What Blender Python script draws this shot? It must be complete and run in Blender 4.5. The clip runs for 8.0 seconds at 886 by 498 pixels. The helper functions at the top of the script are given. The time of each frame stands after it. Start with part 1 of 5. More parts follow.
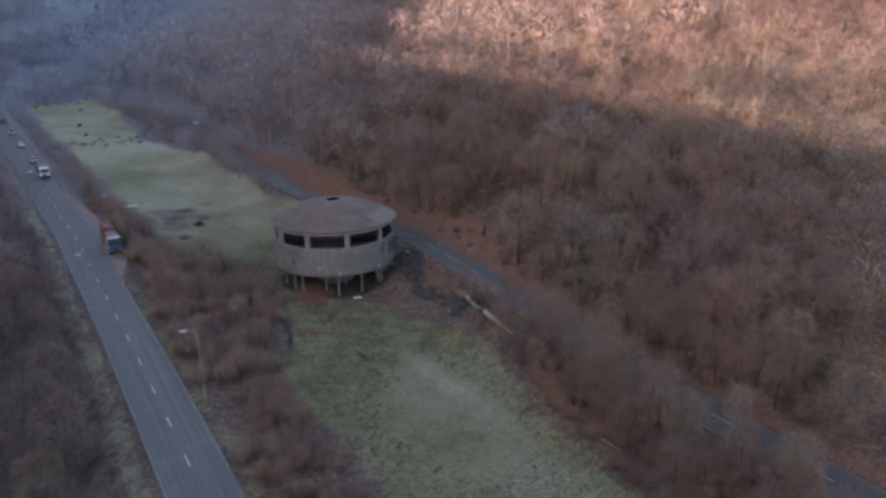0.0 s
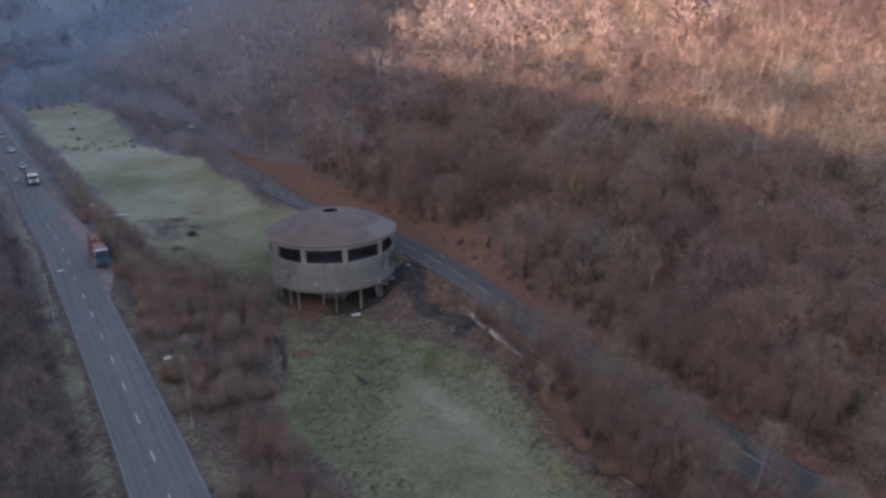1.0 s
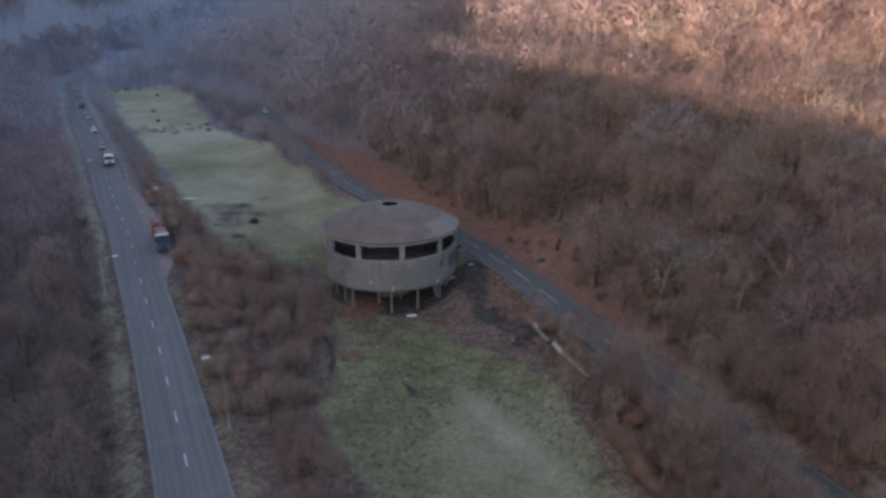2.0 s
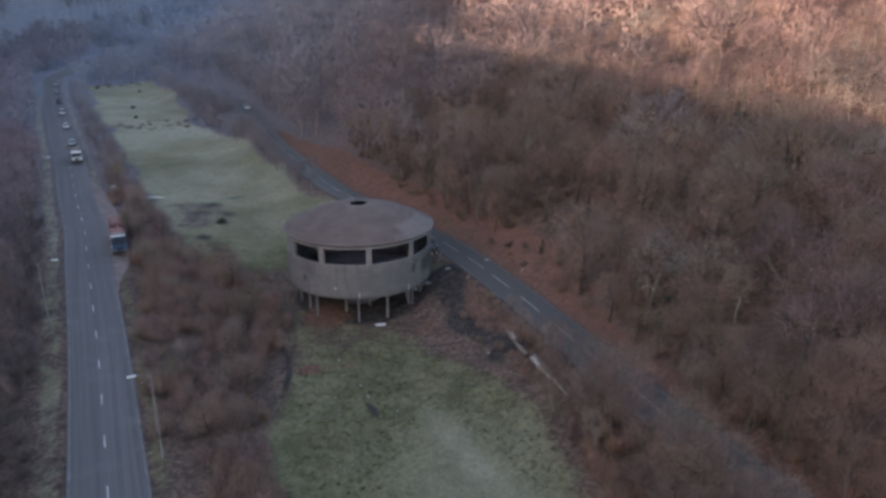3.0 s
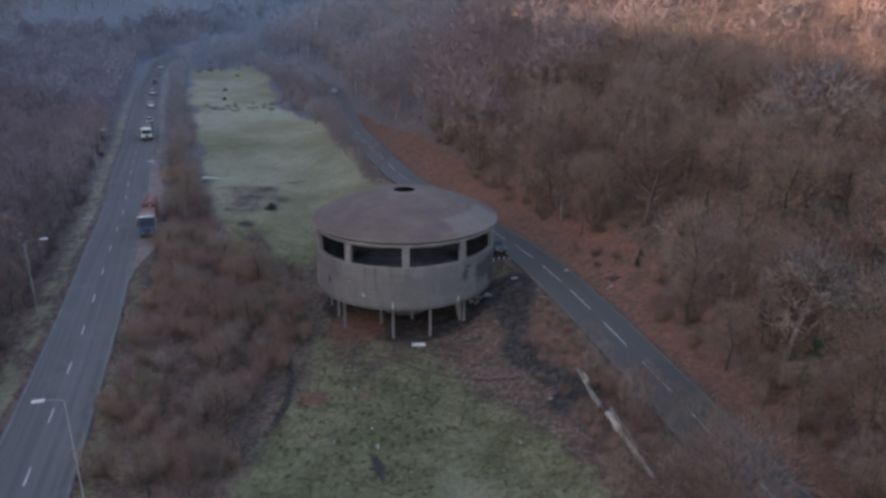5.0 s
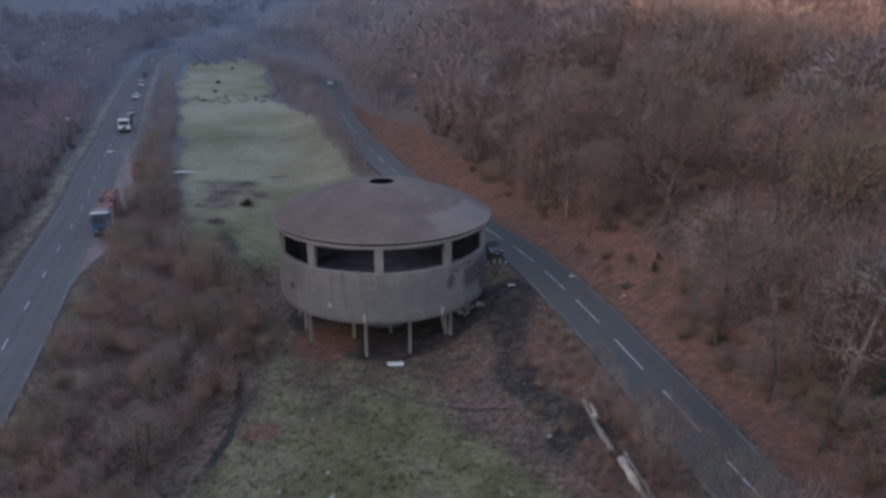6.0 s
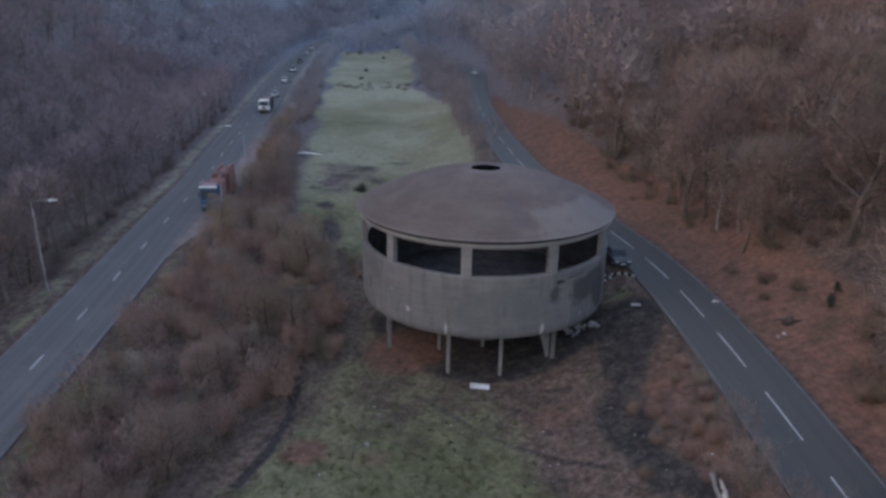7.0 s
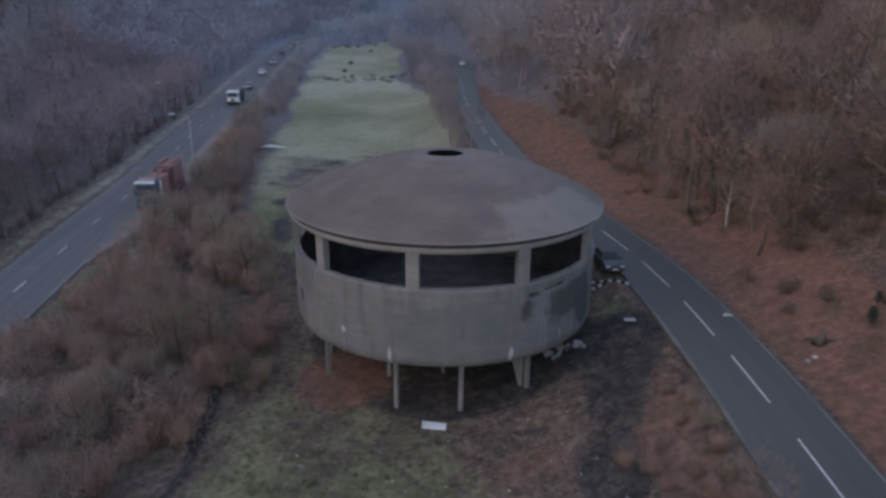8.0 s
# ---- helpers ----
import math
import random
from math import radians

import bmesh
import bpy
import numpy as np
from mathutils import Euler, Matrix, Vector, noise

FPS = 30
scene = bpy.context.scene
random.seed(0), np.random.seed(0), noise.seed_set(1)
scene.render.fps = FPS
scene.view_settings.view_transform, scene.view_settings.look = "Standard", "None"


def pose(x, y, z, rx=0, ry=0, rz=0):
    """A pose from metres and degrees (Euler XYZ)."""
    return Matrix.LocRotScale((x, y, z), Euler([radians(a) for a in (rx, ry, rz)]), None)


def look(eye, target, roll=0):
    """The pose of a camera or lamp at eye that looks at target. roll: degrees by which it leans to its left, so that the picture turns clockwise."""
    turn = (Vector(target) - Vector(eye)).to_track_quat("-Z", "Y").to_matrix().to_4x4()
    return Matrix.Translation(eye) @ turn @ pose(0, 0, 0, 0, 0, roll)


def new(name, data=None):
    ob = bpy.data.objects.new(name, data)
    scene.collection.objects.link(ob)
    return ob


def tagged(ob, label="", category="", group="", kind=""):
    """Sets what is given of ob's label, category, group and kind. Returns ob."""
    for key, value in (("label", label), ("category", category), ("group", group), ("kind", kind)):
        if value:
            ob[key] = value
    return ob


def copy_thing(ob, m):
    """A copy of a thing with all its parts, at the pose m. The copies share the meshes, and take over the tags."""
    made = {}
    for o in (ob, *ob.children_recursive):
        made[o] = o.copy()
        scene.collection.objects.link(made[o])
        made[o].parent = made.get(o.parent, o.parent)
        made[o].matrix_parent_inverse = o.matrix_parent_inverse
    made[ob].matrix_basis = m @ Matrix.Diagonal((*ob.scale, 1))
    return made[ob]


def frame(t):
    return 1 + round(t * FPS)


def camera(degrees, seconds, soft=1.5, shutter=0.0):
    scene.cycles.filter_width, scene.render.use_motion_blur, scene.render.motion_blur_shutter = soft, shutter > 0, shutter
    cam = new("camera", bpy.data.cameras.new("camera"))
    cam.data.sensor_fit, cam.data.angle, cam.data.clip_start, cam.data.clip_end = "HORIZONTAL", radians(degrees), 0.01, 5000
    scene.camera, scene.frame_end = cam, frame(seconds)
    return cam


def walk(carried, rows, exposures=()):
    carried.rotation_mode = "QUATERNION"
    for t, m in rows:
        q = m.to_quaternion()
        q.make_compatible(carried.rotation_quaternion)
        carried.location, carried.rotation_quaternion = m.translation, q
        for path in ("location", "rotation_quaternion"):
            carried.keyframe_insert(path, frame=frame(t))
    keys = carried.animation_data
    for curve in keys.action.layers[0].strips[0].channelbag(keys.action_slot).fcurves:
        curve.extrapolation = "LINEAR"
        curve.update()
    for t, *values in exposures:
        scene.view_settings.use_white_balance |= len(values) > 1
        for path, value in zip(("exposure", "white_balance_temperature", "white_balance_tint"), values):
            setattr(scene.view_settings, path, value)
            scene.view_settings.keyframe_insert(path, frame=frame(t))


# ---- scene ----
cam = camera(66.73, 8.0, soft=3.0)
PATH = [
    (0.0, (-46.37, -115.12, 44.72), (-21.54, -74.50, 29.45), -0.56),
    (0.5, (-45.24, -112.47, 44.91), (-20.42, -71.85, 29.63), -0.66),
    (1.0, (-43.55, -109.41, 45.15), (-18.68, -68.79, 29.93), -0.53),
    (1.2, (-42.68, -108.14, 45.15), (-19.25, -66.67, 29.95), -0.38),
    (1.5, (-41.18, -106.23, 45.03), (-20.59, -63.38, 29.55), -0.15),
    (1.7, (-40.06, -105.03, 44.86), (-20.04, -62.09, 28.88), -0.13),
    (2.8, (-32.36, -98.73, 42.70), (-12.42, -55.74, 26.73), -0.04),
    (3.0, (-30.87, -97.38, 42.13), (-10.86, -54.44, 26.14), -0.03),
    (3.5, (-27.11, -93.65, 40.51), (-7.90, -50.36, 24.47), 0.01),
    (3.7, (-25.58, -92.03, 39.84), (-8.27, -47.96, 23.79), 0.13),
    (4.0, (-23.34, -89.49, 38.82), (-9.43, -44.23, 22.76), 0.31),
    (4.2, (-21.95, -87.72, 38.09), (-8.15, -42.42, 22.04), 0.29),
    (4.5, (-19.97, -84.94, 36.98), (-6.21, -39.63, 20.94), 0.25),
    (4.7, (-18.71, -83.01, 36.25), (-5.39, -37.56, 20.25), 0.25),
    (5.8, (-12.46, -71.56, 32.21), (-0.76, -25.60, 16.35), 0.24),
    (6.0, (-11.30, -69.54, 31.52), (0.61, -23.68, 15.57), 0.24),
    (6.5, (-8.34, -64.67, 29.84), (0.54, -18.16, 13.78), 0.39),
    (6.7, (-7.11, -62.66, 29.09), (-2.60, -15.50, 13.10), 0.56),
    (7.0, (-5.36, -59.57, 27.95), (-4.09, -12.23, 11.89), 0.82),
    (7.5, (-3.10, -54.16, 26.24), (-1.81, -6.85, 10.13), 0.72),
    (8.0, (-1.44, -48.98, 24.71), (-0.15, -1.65, 8.63), 0.47),
]
walk(cam, [(t, look(eye, target, roll)) for t, eye, target, roll in PATH], [(0.0, 1.70, 6960, 25), (8.0, 1.70, 6960, 25)])


# ---- light ----
SUN_EL, SUN_FROM = 12.0, 205.0          # degrees; the bearing counts from +x, anticlockwise
world = bpy.data.worlds.new("winter_sky")
scene.world = world
world.use_nodes = True
wn = world.node_tree
sky = wn.nodes.new("ShaderNodeTexSky")
sky.sky_type, sky.sun_disc = "NISHITA", False
sky.sun_elevation, sky.sun_rotation = radians(SUN_EL), radians(90.0 - SUN_FROM)
sky.air_density, sky.dust_density, sky.ozone_density = 1.2, 1.5, 1.4
wn.links.new(sky.outputs[0], wn.nodes["Background"].inputs[0])
wn.nodes["Background"].inputs[1].default_value = 0.15
sun_data = bpy.data.lights.new("sun", "SUN")
sun_data.energy, sun_data.angle, sun_data.color = 4.55, radians(1.0), (1.0, 0.78, 0.60)
sun = new("sun", sun_data)
sun_way = Vector((math.cos(radians(SUN_FROM)) * math.cos(radians(SUN_EL)), math.sin(radians(SUN_FROM)) * math.cos(radians(SUN_EL)), math.sin(radians(SUN_EL))))
sun.matrix_world = look(sun_way * 400, (0, 0, 0))


# ---- materials ----
def nodes_of(name):
    m = bpy.data.materials.new(name)
    m.use_nodes = True
    t = m.node_tree
    return m, t, t.nodes["Principled BSDF"]


def noise_node(t, scale, detail=4.0, rough=0.55, vec=None, stretch=None):
    n = t.nodes.new("ShaderNodeTexNoise")
    n.inputs["Scale"].default_value, n.inputs["Detail"].default_value, n.inputs["Roughness"].default_value = scale, detail, rough
    if vec is None:
        vec = t.nodes.new("ShaderNodeNewGeometry").outputs["Position"]
    if stretch:
        mp = t.nodes.new("ShaderNodeMapping")
        mp.inputs["Scale"].default_value = stretch
        t.links.new(vec, mp.inputs["Vector"])
        vec = mp.outputs[0]
    t.links.new(vec, n.inputs["Vector"])
    return n.outputs["Fac"]


def ramp(t, fac, stops):
    r = t.nodes.new("ShaderNodeValToRGB")
    t.links.new(fac, r.inputs[0])
    el = r.color_ramp.elements
    while len(el) < len(stops):
        el.new(0.5)
    for e, (p, c) in zip(el, stops):
        e.position, e.color = p, (*c, 1.0) if len(c) == 3 else c
    return r.outputs[0]


def mixed(t, fac, a, b, how="MIX"):
    m = t.nodes.new("ShaderNodeMix")
    m.data_type, m.blend_type = "RGBA", how
    for sock, v in ((m.inputs[0], fac), (m.inputs[6], a), (m.inputs[7], b)):
        if isinstance(v, bpy.types.NodeSocket):
            t.links.new(v, sock)
        elif isinstance(v, (int, float)):
            sock.default_value = v
        else:
            sock.default_value = (*v, 1.0)
    return m.outputs[2]


def math_node(t, how, a, b=0.0, c=0.0):
    m = t.nodes.new("ShaderNodeMath")
    m.operation = how
    for sock, v in zip(m.inputs, (a, b, c)):
        if isinstance(v, bpy.types.NodeSocket):
            t.links.new(v, sock)
        else:
            sock.default_value = v
    return m.outputs[0]


def smooth(t, fac, lo, hi):
    r = t.nodes.new("ShaderNodeMapRange")
    r.interpolation_type = "SMOOTHSTEP"
    r.inputs[1].default_value, r.inputs[2].default_value = lo, hi
    t.links.new(fac, r.inputs[0])
    return r.outputs[0]


def bumped(t, b, fac, strength, dist):
    n = t.nodes.new("ShaderNodeBump")
    n.inputs["Strength"].default_value, n.inputs["Distance"].default_value = strength, dist
    t.links.new(fac, n.inputs["Height"])
    t.links.new(n.outputs[0], b.inputs["Normal"])


def plain(name, a, b, scale=2.0, fine=14.0, rough=0.8, metal=0.0, bump=0.15, spread=0.0):
    """A surface that wanders between two colours at two scales."""
    m, t, p = nodes_of(name)
    big, small = noise_node(t, scale), noise_node(t, fine, 6.0)
    c = mixed(t, smooth(t, big, 0.3, 0.7), a, b)
    c = mixed(t, 0.35, c, ramp(t, small, [(0.25, (0.55, 0.55, 0.55)), (0.75, (1.3, 1.3, 1.3))]), "MULTIPLY")
    if spread:
        info = t.nodes.new("ShaderNodeObjectInfo")
        c = mixed(t, spread, c, ramp(t, info.outputs["Random"], [(0.0, (0.55, 0.55, 0.55)), (1.0, (1.35, 1.3, 1.25))]), "MULTIPLY")
    t.links.new(c, p.inputs["Base Color"])
    p.inputs["Roughness"].default_value, p.inputs["Metallic"].default_value = rough, metal
    if bump:
        bumped(t, p, small, bump, 0.03)
    return m


def paint(name, colour, rough=0.35, metal=0.0, dirt=0.25):
    m, t, p = nodes_of(name)
    d = noise_node(t, 1.7, 6.0)
    c = mixed(t, math_node(t, "MULTIPLY", smooth(t, d, 0.45, 0.75), dirt), colour, (0.10, 0.085, 0.07))
    t.links.new(c, p.inputs["Base Color"])
    p.inputs["Roughness"].default_value, p.inputs["Metallic"].default_value = rough, metal
    return m


def twig_material(name, tones, stuff=False, rough=0.95, vary=0.5):
    """Bare twigs: tones picked tree by tree, with a finer wander from twig to twig; light filters through the tangle."""
    m, t, p = nodes_of(name)
    geo = t.nodes.new("ShaderNodeNewGeometry")
    if stuff:
        at = t.nodes.new("ShaderNodeAttribute")
        at.attribute_name = "tint"
        pick = at.outputs["Fac"]
    else:
        pick = t.nodes.new("ShaderNodeObjectInfo").outputs["Random"]
    c = ramp(t, pick, [(i / max(1, len(tones) - 1), v) for i, v in enumerate(tones)])
    c = mixed(t, vary, c, ramp(t, geo.outputs["Random Per Island"], [(0.0, (0.7, 0.7, 0.72)), (1.0, (1.3, 1.28, 1.25))]), "MULTIPLY")
    c = mixed(t, vary, c, ramp(t, noise_node(t, 0.035, 3.0), [(0.3, (0.72, 0.74, 0.8)), (0.7, (1.3, 1.22, 1.15))]), "MULTIPLY")
    t.links.new(c, p.inputs["Base Color"])
    p.inputs["Roughness"].default_value = rough
    p.inputs["Specular IOR Level"].default_value = 0.05
    thru = t.nodes.new("ShaderNodeBsdfTranslucent")
    t.links.new(c, thru.inputs["Color"])
    both = t.nodes.new("ShaderNodeMixShader")
    both.inputs[0].default_value = 0.44
    t.links.new(p.outputs[0], both.inputs[1])
    t.links.new(thru.outputs[0], both.inputs[2])
    t.links.new(both.outputs[0], t.nodes["Material Output"].inputs["Surface"])
    return m


def ground_material():
    m, t, p = nodes_of("valley_ground")
    at = t.nodes.new("ShaderNodeAttribute")
    at.attribute_name = "cover"
    sep = t.nodes.new("ShaderNodeSeparateColor")
    t.links.new(at.outputs["Color"], sep.inputs[0])
    wander, patch, fine, tuft = noise_node(t, 0.22, 5.0, 0.65), noise_node(t, 0.045, 3.0), noise_node(t, 2.2, 5.0, 0.7), noise_node(t, 0.7, 5.0, 0.7)

    def mask(sock, push=0.6, lo=0.36, hi=0.68, extra=0.5):
        shift = math_node(t, "ADD", math_node(t, "MULTIPLY", math_node(t, "SUBTRACT", wander, 0.5), push), math_node(t, "MULTIPLY", math_node(t, "SUBTRACT", tuft, 0.5), extra))
        return smooth(t, math_node(t, "ADD", sock, shift), lo, hi)

    rough_brown = mixed(t, smooth(t, wander, 0.35, 0.65), (0.104, 0.076, 0.065), (0.155, 0.108, 0.087))
    rough_brown = mixed(t, smooth(t, tuft, 0.52, 0.72), rough_brown, (0.135, 0.125, 0.082))
    rime = smooth(t, math_node(t, "ADD", at.outputs["Alpha"], math_node(t, "MULTIPLY", math_node(t, "SUBTRACT", patch, 0.5), 1.7)), 0.0, 1.2)
    moss = mixed(t, smooth(t, wander, 0.4, 0.62), (0.108, 0.108, 0.057), (0.156, 0.153, 0.086))
    frost = mixed(t, rime, moss, (0.350, 0.343, 0.255))
    straw = noise_node(t, 0.055, 4.0, 0.6)
    frost = mixed(t, math_node(t, "MULTIPLY", smooth(t, straw, 0.5, 0.68), 0.4), frost, (0.225, 0.205, 0.110))
    frost = mixed(t, math_node(t, "MULTIPLY", smooth(t, tuft, 0.45, 0.75), 0.45), frost, (0.140, 0.138, 0.085))
    frost = mixed(t, math_node(t, "MULTIPLY", smooth(t, wander, 0.55, 0.7), 0.5), frost, (0.185, 0.150, 0.105))
    leaf = mixed(t, smooth(t, tuft, 0.35, 0.68), (0.196, 0.103, 0.076), (0.138, 0.081, 0.063))
    leaf = mixed(t, math_node(t, "MULTIPLY", smooth(t, wander, 0.5, 0.68), 0.6), leaf, (0.095, 0.075, 0.045))
    soil = mixed(t, smooth(t, tuft, 0.4, 0.7), (0.042, 0.038, 0.038), (0.082, 0.070, 0.062))
    turf = mask(sep.outputs[0], 1.0, 0.34, 0.8)
    calm = math_node(t, "MULTIPLY", turf, math_node(t, "MAXIMUM", smooth(t, at.outputs["Alpha"], 0.1, 0.7), 0.55))
    fl = t.nodes.new("ShaderNodeAttribute")
    fl.attribute_name = "haze_floor"
    # Distance haze painted into the floor colour under the far woods.
    hazed = ramp(t, fl.outputs["Fac"], [(0.0, (0.14, 0.110, 0.105)), (0.35, (0.165, 0.146, 0.155)), (0.7, (0.205, 0.212, 0.248)), (1.0, (0.225, 0.245, 0.295))])
    rough_brown = mixed(t, smooth(t, fl.outputs["Fac"], 0.02, 0.2), rough_brown, hazed)
    c = mixed(t, turf, rough_brown, frost)
    litter = mask(sep.outputs[1])
    calm = math_node(t, "MAXIMUM", calm, math_node(t, "MULTIPLY", litter, 0.65))
    c = mixed(t, litter, c, leaf)
    c = mixed(t, mask(sep.outputs[2]), c, soil)
    c = mixed(t, math_node(t, "SUBTRACT", 0.55, math_node(t, "MULTIPLY", calm, 0.35)), c, ramp(t, fine, [(0.3, (0.36, 0.36, 0.36)), (0.7, (1.6, 1.6, 1.6))]), "MULTIPLY")
    c = mixed(t, math_node(t, "SUBTRACT", 0.55, math_node(t, "MULTIPLY", calm, 0.42)), c, ramp(t, noise_node(t, 1.1, 4.0, 0.7), [(0.36, (0.45, 0.45, 0.47)), (0.64, (1.5, 1.48, 1.45))]), "MULTIPLY")
    t.links.new(c, p.inputs["Base Color"])
    p.inputs["Roughness"].default_value = 0.95
    p.inputs["Specular IOR Level"].default_value = 0.2
    bumped(t, p, math_node(t, "ADD", fine, tuft), 0.7, 0.18)
    bump = p.inputs["Normal"].links[0].from_node
    t.links.new(math_node(t, "SUBTRACT", 0.7, math_node(t, "MULTIPLY", calm, 0.5)), bump.inputs["Strength"])
    return m


def road_material(name, a, b, track):
    """Worn asphalt: paler polished wheel tracks along it, patches and fine grain."""
    m, t, p = nodes_of(name)
    uv = t.nodes.new("ShaderNodeUVMap").outputs[0]
    sep = t.nodes.new("ShaderNodeSeparateXYZ")
    t.links.new(uv, sep.inputs[0])
    streak = noise_node(t, 1.0, 4.0, 0.6, uv, (1.6, 0.02, 1.0))
    patch, grain = noise_node(t, 0.25, 4.0, 0.6), noise_node(t, 30.0, 2.0)
    c = mixed(t, smooth(t, streak, 0.35, 0.65), a, b)
    c = mixed(t, math_node(t, "MULTIPLY", smooth(t, patch, 0.5, 0.7), 0.5), c, track)
    c = mixed(t, 0.3, c, ramp(t, grain, [(0.3, (0.6, 0.6, 0.6)), (0.7, (1.3, 1.3, 1.3))]), "MULTIPLY")
    t.links.new(c, p.inputs["Base Color"])
    p.inputs["Roughness"].default_value = 0.55
    p.inputs["Specular IOR Level"].default_value = 0.42
    bumped(t, p, grain, 0.3, 0.01)
    return m


def concrete_material(name, a, b, streaks=0.5):
    """Weathered board-marked concrete with rain streaks and soot."""
    m, t, p = nodes_of(name)
    blot, grain = noise_node(t, 0.35, 6.0, 0.65), noise_node(t, 9.0, 5.0)
    run = noise_node(t, 1.0, 5.0, 0.6, None, (1.5, 1.5, 0.10))
    c = mixed(t, smooth(t, blot, 0.3, 0.7), a, b)
    board = noise_node(t, 1.0, 4.0, 0.6, None, (0.35, 0.35, 2.6))
    c = mixed(t, 0.3, c, ramp(t, board, [(0.3, (0.62, 0.64, 0.66)), (0.7, (1.36, 1.34, 1.3))]), "MULTIPLY")
    c = mixed(t, math_node(t, "MULTIPLY", smooth(t, noise_node(t, 0.8, 5.0, 0.65), 0.50, 0.70), streaks * 1.2), c, (0.118, 0.126, 0.132))
    c = mixed(t, math_node(t, "MULTIPLY", smooth(t, run, 0.52, 0.70), streaks), c, (0.085, 0.085, 0.090))
    c = mixed(t, math_node(t, "MULTIPLY", smooth(t, run, 0.42, 0.30), streaks * 0.7), c, (0.33, 0.335, 0.34))
    c = mixed(t, 0.3, c, ramp(t, grain, [(0.3, (0.7, 0.7, 0.7)), (0.7, (1.25, 1.25, 1.25))]), "MULTIPLY")
    t.links.new(c, p.inputs["Base Color"])
    p.inputs["Roughness"].default_value = 0.88
    bumped(t, p, grain, 0.25, 0.02)
    return m, t, p, c


M_GROUND = ground_material()
M_ASPHALT = road_material("valley_road_asphalt", (0.097, 0.094, 0.095), (0.137, 0.130, 0.131), (0.158, 0.151, 0.149))
M_ASPHALT_DARK = road_material("hill_road_asphalt", (0.076, 0.076, 0.072), (0.087, 0.086, 0.082), (0.083, 0.083, 0.079))
M_GRAVEL = plain("layby_gravel", (0.194, 0.151, 0.144), (0.270, 0.217, 0.207), 0.5, 6.0, 0.95, 0.0, 0.4)
M_LINE = plain("road_paint", (0.44, 0.44, 0.43), (0.62, 0.62, 0.61), 0.8, 5.0, 0.7, 0.0, 0.0)
M_LINE_WORN = plain("worn_road_paint", (0.36, 0.36, 0.35), (0.54, 0.54, 0.53), 0.8, 5.0, 0.7, 0.0, 0.0)
M_FAINT = plain("worn_edge_paint", (0.16, 0.16, 0.165), (0.30, 0.30, 0.30), 0.5, 4.0, 0.8, 0.0, 0.0)
M_KERB = plain("kerb_concrete", (0.105, 0.098, 0.096), (0.180, 0.173, 0.166), 0.4, 4.0, 0.9)
M_BARK = plain("bark", (0.065, 0.052, 0.046), (0.115, 0.094, 0.083), 1.2, 9.0, 0.95, 0.0, 0.3, 0.6)
M_PALEBARK = plain("pale_grey_bark", (0.109, 0.096, 0.086), (0.177, 0.158, 0.144), 0.9, 6.0, 0.9, 0.0, 0.2, 0.5)
M_BIRCH = plain("birch_bark", (0.24, 0.22, 0.21), (0.40, 0.38, 0.36), 0.9, 5.0, 0.85, 0.0, 0.2)
M_TWIG = twig_material("bare_twigs", [(0.264, 0.186, 0.161), (0.393, 0.286, 0.239), (0.325, 0.218, 0.181), (0.401, 0.323, 0.263), (0.326, 0.246, 0.175)], False, 0.95, 0.35)
M_TWIG_STUFF = twig_material("woodland_twigs", [(0.295, 0.212, 0.204), (0.440, 0.323, 0.296), (0.372, 0.252, 0.234), (0.437, 0.394, 0.344), (0.373, 0.282, 0.220), (0.420, 0.284, 0.239)], True, 0.95, 0.2)
M_TWIG_SCRUB = twig_material("scrub_twigs", [(0.311, 0.211, 0.204), (0.463, 0.322, 0.296), (0.392, 0.252, 0.234), (0.460, 0.393, 0.345), (0.393, 0.282, 0.221), (0.443, 0.284, 0.240)], True, 0.95, 0.2)
# Runs to pale grey-blue: distance haze put into the twig colour.
M_TWIG_HAZE = twig_material("hazed_valley_twigs", [(0.365, 0.282, 0.265), (0.428, 0.356, 0.345), (0.486, 0.450, 0.462), (0.518, 0.524, 0.568), (0.517, 0.552, 0.625)], True, 0.95, 0.12)
# Both west-slope twig tones are lifted paler to stand in for haze.
M_TWIG_MID = twig_material("pinkish_grey_woodland", [(0.404, 0.312, 0.329), (0.476, 0.360, 0.372), (0.436, 0.309, 0.325), (0.502, 0.396, 0.404)], True, 0.95, 0.2)
M_TWIG_RIDGE = twig_material("purplish_ridge_woodland", [(0.445, 0.409, 0.447), (0.497, 0.457, 0.492), (0.464, 0.413, 0.450)], True, 0.95, 0.15)
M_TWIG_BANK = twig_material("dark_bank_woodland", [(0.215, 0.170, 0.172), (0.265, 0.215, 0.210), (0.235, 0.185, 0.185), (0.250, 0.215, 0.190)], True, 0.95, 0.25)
M_BARK_STUFF = plain("woodland_bark", (0.105, 0.085, 0.078), (0.19, 0.165, 0.15), 0.3, 4.0, 0.95)
M_BRAMBLE = twig_material("bramble_stems", [(0.411, 0.280, 0.241), (0.464, 0.330, 0.260), (0.367, 0.280, 0.231), (0.475, 0.309, 0.262), (0.364, 0.307, 0.223)])
M_TUFT = twig_material("grass_tufts", [(0.127, 0.149, 0.066), (0.204, 0.198, 0.105), (0.105, 0.116, 0.055), (0.253, 0.231, 0.154)], True)
M_UNDER = twig_material("hillside_undergrowth", [(0.259, 0.174, 0.131), (0.295, 0.213, 0.158), (0.221, 0.199, 0.130), (0.252, 0.186, 0.152)], True)
